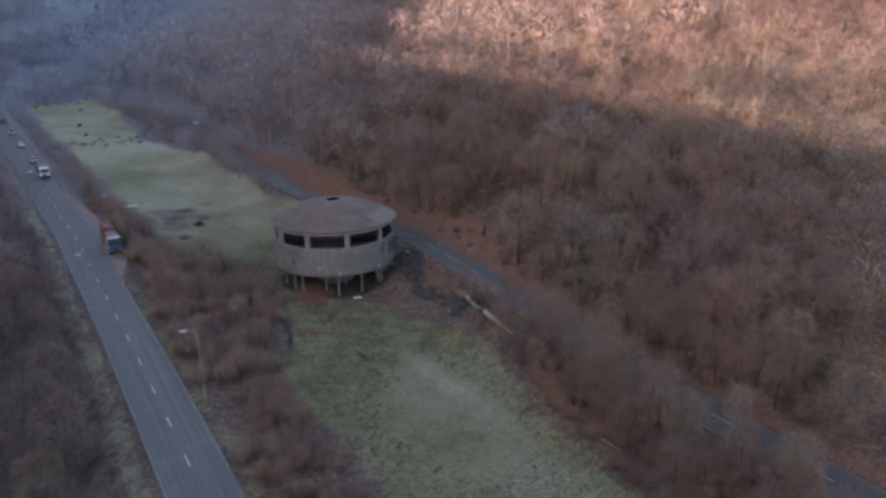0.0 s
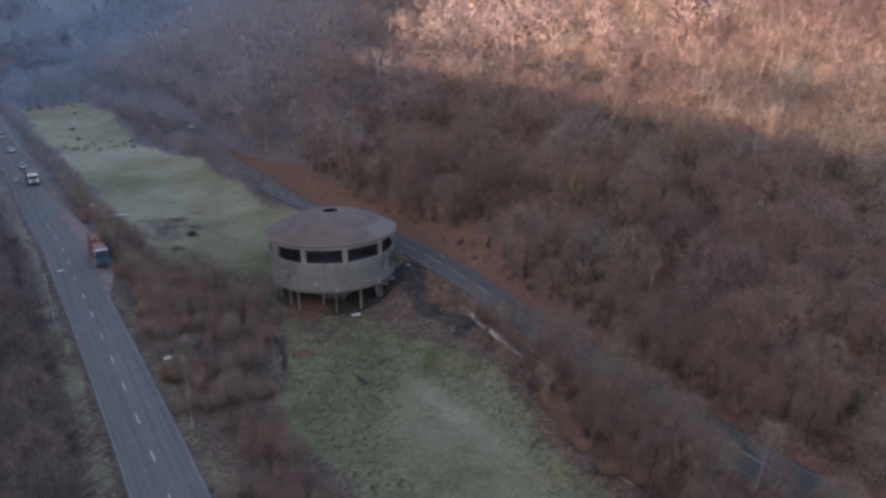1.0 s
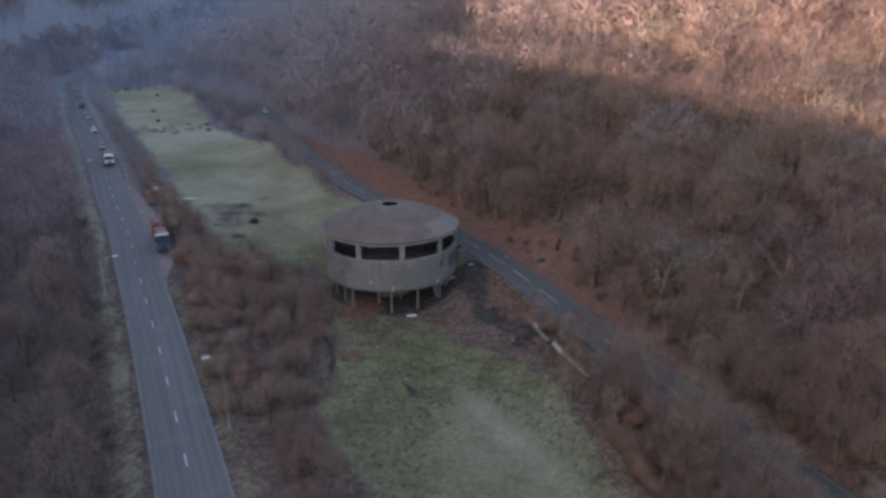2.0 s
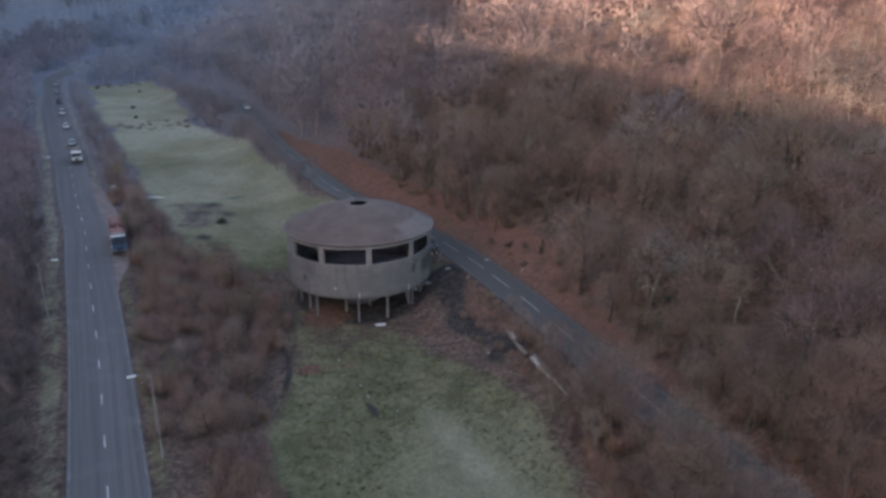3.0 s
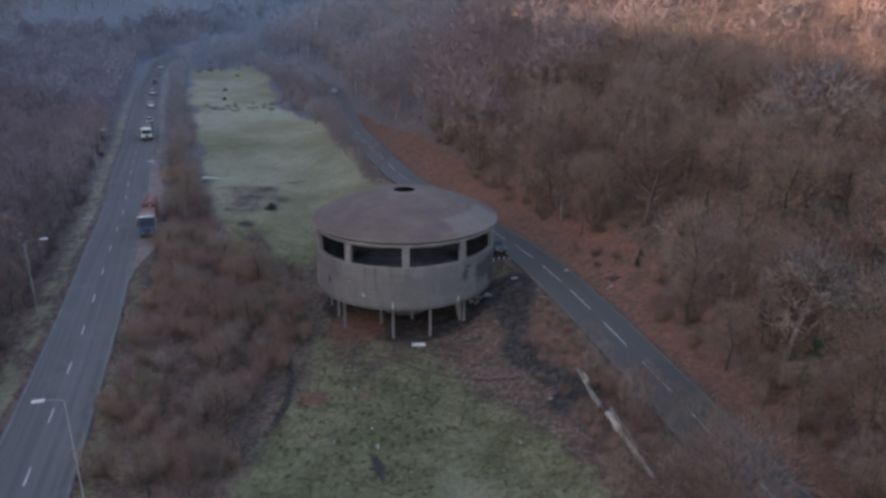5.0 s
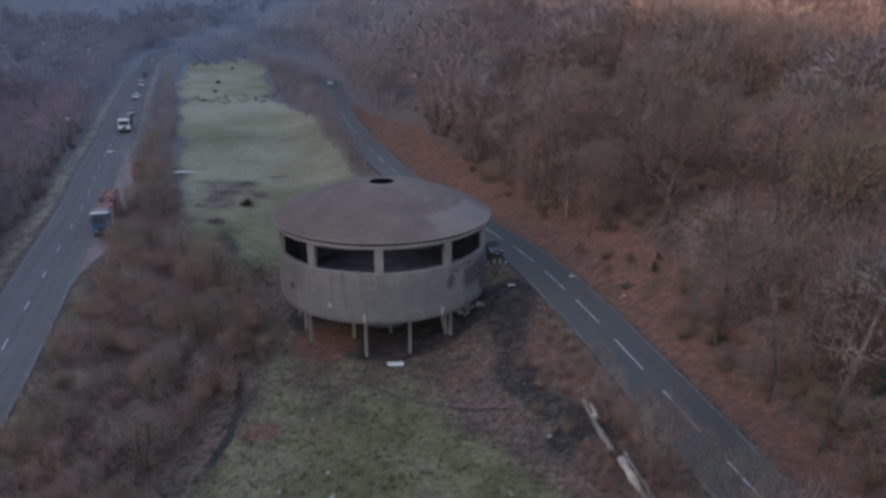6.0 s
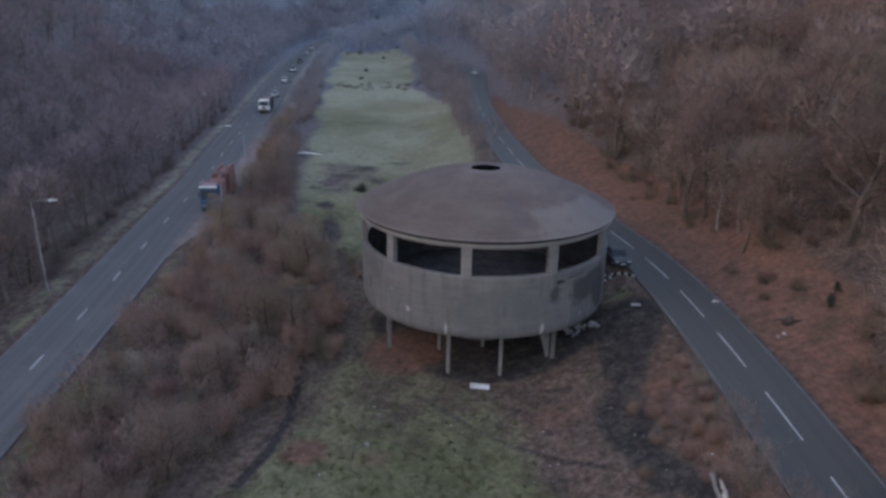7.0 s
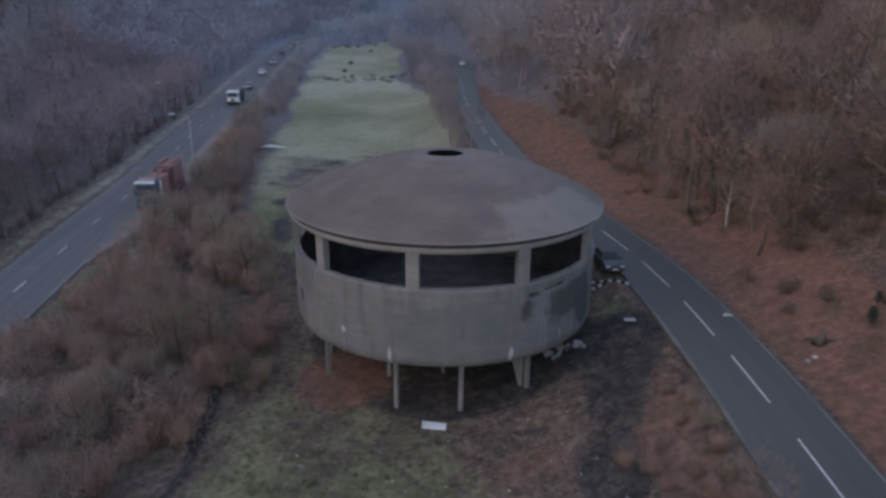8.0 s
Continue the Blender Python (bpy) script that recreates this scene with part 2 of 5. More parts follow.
M_REED = twig_material("dead_reeds", [(0.258, 0.235, 0.187), (0.195, 0.195, 0.150), (0.296, 0.266, 0.210)], True)
M_IVY = plain("ivy_leaves", (0.026, 0.055, 0.032), (0.050, 0.090, 0.050), 1.0, 8.0, 0.6, 0.0, 0.0)
M_GORSE = plain("dark_evergreen", (0.036, 0.048, 0.032), (0.068, 0.078, 0.048), 1.0, 8.0, 0.8, 0.0, 0.0)
M_BLACK = plain("black_rubber", (0.018, 0.018, 0.019), (0.030, 0.030, 0.031), 2.0, 9.0, 0.8, 0.0, 0.1)
M_STEEL = paint("galvanised_steel", (0.29, 0.295, 0.30), 0.55, 0.2, 0.25)
M_LAMPHEAD = paint("lamp_head_grey", (0.62, 0.63, 0.64), 0.4, 0.0, 0.1)
M_ROOFGREY = paint("pale_lilac_grey_paint", (0.24, 0.22, 0.235), 0.6, 0.0, 0.2)
M_WHITE = paint("white_paint", (0.74, 0.74, 0.73), 0.35, 0.0, 0.2)
M_BLUE = paint("dark_blue_paint", (0.036, 0.105, 0.200), 0.3, 0.0, 0.3)
M_RED = paint("faded_red_paint", (0.30, 0.158, 0.142), 0.9, 0.0, 0.4)
M_REDDARK = paint("dull_dark_red_paint", (0.15, 0.062, 0.055), 0.85, 0.0, 0.4)
# Bluish base colour stands for the sky this dulled glass would mirror.
M_SCREEN = paint("sky_blue_windscreen", (0.040, 0.056, 0.076), 0.5, 0.0, 0.1)
M_SCREEN.node_tree.nodes["Principled BSDF"].inputs["Specular IOR Level"].default_value = 0.15
M_BLUE.node_tree.nodes["Principled BSDF"].inputs["Specular IOR Level"].default_value = 0.25
M_CHASSIS = paint("chassis_black", (0.035, 0.034, 0.034), 0.6, 0.0, 0.3)
M_SILVER = paint("silver_paint", (0.48, 0.50, 0.52), 0.3, 0.5, 0.1)
M_DARKCAR = paint("dark_grey_paint", (0.045, 0.050, 0.056), 0.4, 0.0, 0.1)
M_REDCAR = paint("red_car_paint", (0.30, 0.03, 0.025), 0.3, 0.0, 0.1)
M_LAMP = paint("headlamp_lens", (0.413, 0.418, 0.437), 0.12, 0.0, 0.0)
M_GLASS = paint("tinted_car_glass", (0.020, 0.024, 0.030), 0.08, 0.0, 0.05)
M_BOARD = plain("white_board", (0.66, 0.67, 0.68), (0.78, 0.79, 0.80), 0.7, 5.0, 0.6, 0.0, 0.0)
M_RUBBLE = plain("broken_concrete", (0.24, 0.24, 0.245), (0.40, 0.40, 0.405), 1.2, 8.0, 0.9)
M_LOG = plain("weathered_trunk", (0.34, 0.30, 0.25), (0.54, 0.50, 0.44), 0.9, 7.0, 0.9, 0.0, 0.3)
M_LOG_GREY = plain("grey_bark", (0.19, 0.17, 0.15), (0.30, 0.27, 0.24), 0.9, 7.0, 0.9, 0.0, 0.3)
M_DRUM, dt, dp, dc = concrete_material("drum_concrete", (0.131, 0.132, 0.137), (0.184, 0.181, 0.184), 0.45)
M_FRAME, _, _, _ = concrete_material("frame_concrete", (0.175, 0.169, 0.173), (0.225, 0.219, 0.223), 0.35)
M_CORNICE, _, _, _ = concrete_material("cornice_concrete", (0.220, 0.215, 0.216), (0.273, 0.267, 0.269), 0.2)
M_ROOF, rt, rp, rc = concrete_material("roof_felt", (0.112, 0.085, 0.079), (0.147, 0.117, 0.109), 0.0)
# Darker, bluer concrete: the shade inside the building put into its colour.
M_INSIDE = plain("shaded_inside_concrete", (0.085, 0.088, 0.102), (0.15, 0.155, 0.175), 0.8, 6.0, 0.95)


def stained(mat_parts, layers):
    """Adds stains with a shape of their own, from the mesh's own mask."""
    _, t, p, c = mat_parts
    at = t.nodes.new("ShaderNodeAttribute")
    at.attribute_name = "stain"
    sep = t.nodes.new("ShaderNodeSeparateColor")
    t.links.new(at.outputs["Color"], sep.inputs[0])
    edge = noise_node(t, 0.9, 6.0, 0.65)
    for k, (colour, share) in enumerate(layers):
        m = smooth(t, math_node(t, "ADD", sep.outputs[k], math_node(t, "MULTIPLY", math_node(t, "SUBTRACT", edge, 0.5), 0.9)), 0.38, 0.72)
        c = mixed(t, math_node(t, "MULTIPLY", m, share), c, colour)
    t.links.new(c, p.inputs["Base Color"])


stained((M_DRUM, dt, dp, dc), [((0.045, 0.045, 0.050), 0.8), ((0.118, 0.132, 0.136), 0.6), ((0.52, 0.52, 0.52), 0.7)])
stained((M_ROOF, rt, rp, rc), [((0.196, 0.178, 0.170), 0.62), ((0.095, 0.083, 0.088), 0.6), ((0.19, 0.17, 0.165), 0.4)])


# ---- building helpers ----
def mesh_of(name, bm, material):
    me = bpy.data.meshes.new(name)
    bm.to_mesh(me)
    bm.free()
    for mt in material if isinstance(material, (list, tuple)) else (material,):
        me.materials.append(mt)
    return me


def part(name, bm, material, parent=None, label=""):
    """Links a bmesh as one mesh object, under a thing or a part if one is given."""
    ob = new(name, mesh_of(name, bm, material))
    if parent:
        ob.parent = parent
    return tagged(ob, label)


def thing(name, label, category, group="", kind="", at=(0, 0, 0), turn=0.0):
    ob = new(name)
    ob.empty_display_size = 0.3
    ob.location, ob.rotation_euler = at, (0, 0, turn)
    return tagged(ob, label, category, group, kind)


def box_bm(x0, x1, y0, y1, z0, z1, bevel=0.0, bm=None):
    out = bm or bmesh.new()
    made = bmesh.ops.create_cube(out, size=1.0, matrix=Matrix.Translation(((x0 + x1) / 2, (y0 + y1) / 2, (z0 + z1) / 2)) @ Matrix.Diagonal((x1 - x0, y1 - y0, z1 - z0, 1)))
    if bevel:
        edges = {e for v in made["verts"] for e in v.link_edges}
        bmesh.ops.bevel(out, geom=list(edges), offset=bevel, segments=2, affect="EDGES", profile=0.6)
    return out


def tube_bm(points, radii, sides=8, bm=None, cap=True):
    """A tapered tube through points."""
    out = bm or bmesh.new()
    rings = []
    for i, (p, r) in enumerate(zip(points, radii)):
        p = Vector(p)
        a = Vector(points[max(i - 1, 0)])
        b = Vector(points[min(i + 1, len(points) - 1)])
        q = (b - a).to_track_quat("Z", "X")
        rings.append([out.verts.new(p + q @ Vector((r * math.cos(k * math.tau / sides), r * math.sin(k * math.tau / sides), 0))) for k in range(sides)])
    for r0, r1 in zip(rings, rings[1:]):
        for k in range(sides):
            f = out.faces.new((r0[k], r0[(k + 1) % sides], r1[(k + 1) % sides], r1[k]))
            f.smooth = sides > 6
    if cap:
        out.faces.new(rings[0][::-1]), out.faces.new(rings[-1])
    return out


def wheel_bm(r, w, sides=18):
    """A tyre lying along x."""
    bm = bmesh.new()
    prof = [(-w / 2, r * 0.62), (-w / 2, r * 0.93), (-w * 0.36, r), (w * 0.36, r), (w / 2, r * 0.93), (w / 2, r * 0.62)]
    rings = [[bm.verts.new((x, q * math.cos(k * math.tau / sides), q * math.sin(k * math.tau / sides))) for k in range(sides)] for x, q in prof]
    for a, b in zip(rings, rings[1:]):
        for k in range(sides):
            bm.faces.new((a[k], a[(k + 1) % sides], b[(k + 1) % sides], b[k]))
    bm.faces.new(rings[0][::-1]), bm.faces.new(rings[-1])
    return bm


def rim_bm(r, w, sides=14):
    bm = bmesh.new()
    bmesh.ops.create_cone(bm, cap_ends=True, segments=sides, radius1=r * 0.6, radius2=r * 0.6, depth=w * 1.04, matrix=Matrix.Rotation(math.pi / 2, 4, "Y"))
    return bm


# ---- the valley's plan: y runs up the valley, x across it ----
GRID = np.arange(-420.0, 1201.0, 1.0)


def curve(knots, blur=9):
    ys, xs = zip(*knots)
    v = np.interp(GRID, ys, xs)
    k = np.hanning(2 * blur + 1)
    return np.convolve(np.pad(v, blur, mode="edge"), k / k.sum(), "valid")


XW = curve([(-420, -30), (-160, -36), (-48, -37), (-32, -37.5), (-13, -38.2), (-4, -38.6), (13, -39.5), (30, -40.5), (48, -41.3), (70, -43.6), (107, -46.3), (157, -51.2), (210, -56), (255, -59.5), (290, -60.8), (320, -55.5), (348, -49), (372, -39), (420, -14), (560, 46), (1200, 226)])
XE = curve([(-420, 40), (-140, 19.5), (-80, 17.2), (-57, 17.0), (-40, 17.6), (-34, 17.95), (-28, 18.3), (-22, 18.55), (-15, 18.85), (-8, 18.9), (0, 18.72), (8, 17.85), (14, 16.5), (30, 13.2), (46, 9.8), (68, 8.1), (92, 7.0), (120, 7.2), (148, 9.0), (163, 10.2), (175, 8.4), (187, 5.4), (215, -3), (240, -8), (270, -12), (330, -12), (380, 4), (420, 20), (600, 90), (1200, 300)], 7)
ZB = curve([(-420, -14), (-60, -2.3), (0, 0), (60, 3.0), (330, 16.5), (420, 22), (560, 34), (700, 58), (1000, 125), (1200, 190)], 20)
FIELD_W = curve([(-420, -22), (-60, -22), (-48, -22), (-35, -22), (-25, -20), (-14, -16.5), (-6, -14.5), (5, -13.0), (13, -13.5), (20, -19), (28, -24.5), (45, -26.5), (74, -31), (117, -34), (171, -40), (268, -46), (1200, -46)], 3)
FIELD_E = curve([(-420, -8), (-90, 0), (-72, 2), (-61, 4), (-44, 7.5), (-30, 8), (-18, 5), (-10, 4), (8, 3.5), (15, 6.5), (22, 8.8), (30, 9.2), (46, 6.3), (75, 4.6), (110, 1.5), (128, -2), (147, -6.5), (237, -12), (270, -20), (1200, -20)], 3)


def at_y(table, y):
    return np.interp(y, GRID, table)


CROSS_W = [(-700, 170), (-420, 150), (-250, 116), (-190, 97), (-120, 58), (-60, 20), (-36, 5), (-24, -1.5), (-14, -1.8), (-8, -0.3), (-5, 0.08), (4.4, 0.08), (8.6, 0.05), (12, 0.0)]
CROSS_E = [(-18.5, 0.0), (-14.5, 0.55), (-10, 1.7), (-5.5, 3.2), (-3.9, 3.92), (3.8, 3.92), (5.5, 4.3), (9, 5.7), (16, 9.0), (60, 28), (150, 66), (250, 104), (420, 135), (700, 165)]


def smooth01(v, lo, hi):
    q = np.clip((v - lo) / (hi - lo), 0, 1)
    return q * q * (3 - 2 * q)


def ground_z(x, y):
    """Height of the ground at arrays x, y."""
    x, y = np.broadcast_arrays(np.asarray(x, float), np.asarray(y, float))
    sw, se = x - at_y(XW, y), x - at_y(XE, y)
    zw = np.interp(sw, *zip(*CROSS_W))
    ze = np.interp(se, *zip(*CROSS_E))
    rise = 0.01 * np.clip(y, 0, 150)
    rel = np.where(sw < 14, zw + rise * (1 - smooth01(sw, 9.0, 14.0)), ze)
    hill = np.clip((np.abs(x + 12) - 45) / 60, 0, 1)
    swell = np.sin(x * 0.031 + y * 0.017) * np.cos(y * 0.023 - x * 0.011) * 5.0 + np.sin(x * 0.083 - y * 0.05) * 1.6
    near = (np.sin(x * 0.9 + 1.3 * np.sin(y * 0.31)) * np.cos(y * 0.7 + np.sin(x * 0.43)) * 0.07) * (np.abs(se) > 4.5) * (np.abs(sw) > 9.5)
    far = np.clip((y - 330.0) / 400.0, 0.0, 1.0)
    # West ridge heightened, mostly out of view, to place its shadow line.
    bend = np.where(sw < 14, 1.02 + 0.11 * smooth01(y, -42, -14) + 1.4 * np.clip((y - 40.0) / 290.0, 0.0, 1.0), 1.0 - 0.55 * far)
    shadow_crest = 0.26 * smooth01(y, -46, -18) * (1 - 0.7 * smooth01(y, 60, 110)) * smooth01(-sw, 110, 170)
    bend = bend + np.where(sw < 0, shadow_crest, 0.0)
    return at_y(ZB, y) + rel * np.where(np.abs(rel) > 10, bend, 1.0) + hill * swell * np.where(sw < 0, 0.35, 0.65) + near


def haze_tone(x, y):
    """The tone of the woods, from brown by the building to haze-painted grey-blue at the valley's head."""
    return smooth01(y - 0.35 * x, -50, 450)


def gz(x, y):
    return float(ground_z(np.array([x]), np.array([y]))[0])


def track(x, y, points, width):
    """Share of a worn track along a line of points, fading to both sides."""
    best = np.full(np.shape(x), 1e9)
    for (ax, ay), (bx, by) in zip(points, points[1:]):
        f = np.clip(((x - ax) * (bx - ax) + (y - ay) * (by - ay)) / ((bx - ax) ** 2 + (by - ay) ** 2), 0, 1)
        best = np.minimum(best, np.hypot(x - ax - f * (bx - ax), y - ay - f * (by - ay)))
    return np.exp(-((best / width) ** 2))


def cover(x, y):
    """Shares of frosted grass, fallen leaves and bare soil."""
    sw, se = x - at_y(XW, y), x - at_y(XE, y)
    fw = at_y(FIELD_W, y) + 1.1 * np.sin(y * 0.21) + 0.8 * np.sin(y * 0.083 + 1.0)
    fe = at_y(FIELD_E, y) + 1.2 * np.sin(y * 0.17 + 2.0) + 0.9 * np.sin(y * 0.067)
    in_y = smooth01(y, -95, -80) * (1 - smooth01(y, 264, 274))
    grass = smooth01(x, fw - 2.5, fw + 4.5) * (1 - smooth01(x, fe - 4.5, fe + 2.5)) * in_y
    grass *= 1 - 0.46 * smooth01(y, -26, -12) * (1 - smooth01(y, 14, 24))
    wet = np.exp(-(((y - 52) / 13) ** 2 + ((x + 20) / 9) ** 2))
    grass *= 1 - 0.5 * wet
    band = np.exp(-(((y - 163 - 0.15 * x) / 5.0) ** 2)) * 0.3
    grass *= 1 - band
    verge = 0.95 * smooth01(sw, -7.8, -6.4) * (1 - smooth01(sw, -4.6, -3.9)) + smooth01(sw, 3.7, 4.3) * (1 - smooth01(sw, 5.4, 6.8)) * 0.95
    grass = np.clip(grass + verge * 0.57, 0, 1)
    island = np.exp(-(((x - 13.2) / 1.8) ** 2 + ((y + 0.2) / 2.6) ** 2))
    grass = np.clip(grass + island * 0.7, 0, 1)
    leaf = smooth01(se, 2.8, 3.8) * (0.95 - 0.55 * smooth01(se - (5.5 * smooth01(y, -24, -6) - 1.0 * smooth01(y, 20, 40)) * (1 - smooth01(y, 70, 100)), 4.6, 8.0)) * (1 - 0.32 * smooth01(-y, 34, 60)) * (1 - 0.75 * smooth01(y, 90, 135))
    leaf += 0.52 * smooth01(se, -10, -7) * (1 - smooth01(se, -4.5, -3.2)) * (1 - smooth01(y, -10, 0))
    leaf += 0.65 * np.exp(-(((x + 8) / 3.5) ** 2 + ((y + 6) / 3.5) ** 2)) + 0.6 * np.exp(-(((x - 5) / 5) ** 2 + ((y + 16) / 3.0) ** 2))
    leaf += 0.5 * np.exp(-(((x + 9) / 3.0) ** 2 + ((y + 20) / 2.5) ** 2)) + 0.75 * np.exp(-(((x + 14) / 2.2) ** 2 + ((y + 19.5) / 2.2) ** 2))
    rim = np.hypot(x, y)
    west_side = np.exp(-(((x + 6.5) / 4.0) ** 2 + ((y + 4.5) / 4.5) ** 2))
    leaf = leaf + 0.68 * west_side
    soil = 0.9 * (1 - smooth01(rim, 9.5, 12.0)) * (1 - 0.9 * west_side)
    along = np.clip(((13.1 - x) * 4.4 + (-4.6 - y) * 13.4) / 198.9, 0, 1)
    yard = np.exp(-((np.hypot(x - 13.1 + 4.4 * along, y + 4.6 + 13.4 * along) / (3.5 - 0.9 * along)) ** 1.8)) * (1.15 - 0.75 * along)
    drive = np.exp(-(((x - 8.0 - 0.02 * (y + 15) ** 2) / 1.4) ** 2)) * smooth01(y, -36, -24) * (1 - smooth01(y, -19, -14)) * 0.55
    ditch = track(x, y, ((-16.5, -5.0), (-16.1, -7.9), (-15.6, -15.1), (-16.3, -19.3), (-17.6, -22.8)), 0.65) * 0.78
    ruts = track(x, y, ((-9.9, -12.4), (-10.2, -17.3), (-10.4, -21.7), (-9.6, -25.7), (-9.5, -28.1), (-9.2, -33.7)), 0.42) * 0.5
    ruts += track(x, y, ((4.1, -31.0), (2.7, -34.0), (2.3, -36.9), (2.3, -39.9)), 0.42) * 0.45
    ruts += np.exp(-(((x + 8.9) / 0.9) ** 2 + ((y + 31.4) / 1.7) ** 2)) * 0.5
    cross = track(x, y, ((-6.3, -12.2), (-3.8, -14.4), (-1.6, -16.8), (1.4, -19.4), (4.1, -21.2), (6.5, -22.6)), 0.5) * 0.58
    cross += track(x, y, ((-0.5, -11.5), (2.0, -12.1), (6.0, -13.0)), 0.5) * 0.55
    cross += np.exp(-(((x - 8.9) / 1.6) ** 2 + ((y + 28.8) / 1.2) ** 2)) * 0.8
    marsh = np.zeros_like(np.asarray(x, float))
    for mx, my, rx, ry in ((-23, 61, 5.5, 1.9), (-15.5, 58, 4.5, 1.8), (-20, 53, 5.0, 1.2), (-13, 50, 3.2, 1.6), (-23, 46, 3.4, 0.9), (-15, 44.5, 2.2, 1.2), (-21, 38, 2.6, 1.1), (-19, 31, 2.2, 3.0), (-17.5, 24, 2.6, 2.6), (-10, 62, 5.0, 0.9)):
        marsh = marsh + 0.52 * np.exp(-(((x - mx) / (rx * 0.95)) ** 2 + ((y - my + 0.2 * (x - mx)) / (ry * 2.3)) ** 2))
    bank = 0.34 * smooth01(se, -13, -9) * (1 - smooth01(se, -5.5, -4)) * smooth01(y, -52, -44) * (1 - smooth01(y, -20, -14))
    soil = soil + bank + yard * 1.05 + drive + ditch + ruts + cross + marsh
    rime = 0.40 * np.exp(-(((x + 7) / 11.5) ** 2 + ((y + 50) / 25.0) ** 2)) + 0.3 * np.exp(-(((x + 3 + 0.1 * (y + 40)) / 2.2) ** 2 + ((y + 40) / 12.0) ** 2)) + 0.62 * smooth01(y, 8, 52) + 0.26 * smooth01(y, 70, 170) + 0.18 * smooth01(-y, 28, 50)
    return np.clip(grass, 0, 1), np.clip(leaf, 0, 1), np.clip(soil, 0, 1), np.clip(rime + 0.5 * (sw > -10) * (sw < -3.5), 0, 1)


def ground_sheet():
    xs = np.concatenate([np.arange(-700, -180, 26.0), np.arange(-180, -62, 5.0), np.arange(-62, -22, 0.8), np.arange(-22, 18, 0.4), np.arange(18, 44, 0.8), np.arange(44, 120, 4.0), np.arange(120, 330, 9.0), np.arange(330, 741, 30.0)])
    ys = np.concatenate([np.arange(-420, -130, 15.0), np.arange(-130, -86, 3.0), np.arange(-86, -46, 0.8), np.arange(-46, 0, 0.4), np.arange(0, 84, 0.8), np.arange(84, 290, 2.0), np.arange(290, 620, 10.0), np.arange(620, 1180, 28.0)])
    X, Y = np.meshgrid(xs, ys)
    Z = ground_z(X, Y)
    ny, nx = X.shape
    me = bpy.data.meshes.new("ground")
    me.vertices.add(nx * ny)
    me.vertices.foreach_set("co", np.stack([X, Y, Z], -1).astype(np.float32).ravel())
    i = (np.arange(ny - 1)[:, None] * nx + np.arange(nx - 1)[None, :]).ravel()
    quads = np.stack([i, i + 1, i + nx + 1, i + nx], -1).astype(np.int32)
    me.loops.add(quads.size)
    me.loops.foreach_set("vertex_index", quads.ravel())
    me.polygons.add(len(quads))
    me.polygons.foreach_set("loop_start", np.arange(0, quads.size, 4, dtype=np.int32))
    me.polygons.foreach_set("use_smooth", np.ones(len(quads), bool))
    att = me.attributes.new("cover", "FLOAT_COLOR", "POINT")
    g, l, s, f = cover(X, Y)
    att.data.foreach_set("color", np.stack([g, l, s, f], -1).astype(np.float32).ravel())
    att = me.attributes.new("haze_floor", "FLOAT", "POINT")
    att.data.foreach_set("value", haze_tone(X, Y).astype(np.float32).ravel())
    me.update(calc_edges=True)
    me.materials.append(M_GROUND)
    return tagged(new("ground", me), "valley floor and hillsides of frosted grass, leaf litter and mud", "ground", "", "structure")


def ribbon(name, table, s0, s1, y0, y1, rel, material, label="", step=1.5, parent=None, lift=0.0, crown=0.0, thick=0.22, bulge=0.0):
    """A band that follows a road's line between two offsets across it, with its edges turned down."""
    n = max(2, int((y1 - y0) / step) + 1)
    ys = np.linspace(y0, y1, n)
    xc = at_y(table, ys)
    zc = at_y(ZB, ys) + rel + lift + (0.01 * np.clip(ys, 0, 150) if table is XW else 0.0)
    cols = [s0, s0, s0 * 0.5 + s1 * 0.5, s1, s1]
    drop = [-thick, 0, crown, 0, -thick]
    bm = bmesh.new()
    uv = bm.loops.layers.uv.new("UVMap")
    wide = bulge * smooth01(np.minimum(ys - y0, (y1 - ys) * 0.6), 0.0, 14.0)
    share = [0.0, 0.0, 0.5, 1.0, 1.0]
    rows_ = [[bm.verts.new((xc[i] + c + wide[i] * h, ys[i], zc[i] + d)) for c, d, h in zip(cols, drop, share)] for i in range(n)]
    for i in range(n - 1):
        for k in range(4):
            f = bm.faces.new((rows_[i][k], rows_[i][k + 1], rows_[i + 1][k + 1], rows_[i + 1][k]))
            for lp, (a, b) in zip(f.loops, ((i, k), (i, k + 1), (i + 1, k + 1), (i + 1, k))):
                lp[uv].uv = (cols[b], ys[a])
    ob = part(name, bm, material, parent, label)
    return ob


def marks(table, parent, rel, y0, y1, period, length, width, offset=0.0, lift=0.03):
    y = y0
    while y < y1:
        ribbon("lane_mark", table, offset - width / 2, offset + width / 2, y, y + length, rel, M_LINE_WORN, "", 1.5, parent, lift, 0.0, 0.008)
        y += period


ground_sheet()
REL_W, REL_E = 0.20, 4.10
road_w = tagged(ribbon("road", XW, -3.65, 3.8, -380, 415, REL_W, M_ASPHALT, "", 2.0, None, 0.0, 0.03), "grey worn asphalt main road along the valley", "road", "", "structure")
road_e = tagged(ribbon("road", XE, -2.92, 2.95, -380, 420, REL_E, M_ASPHALT_DARK, "", 2.0, None, 0.0, 0.025), "dark wet-looking asphalt side road below the hillside", "road", "", "structure")
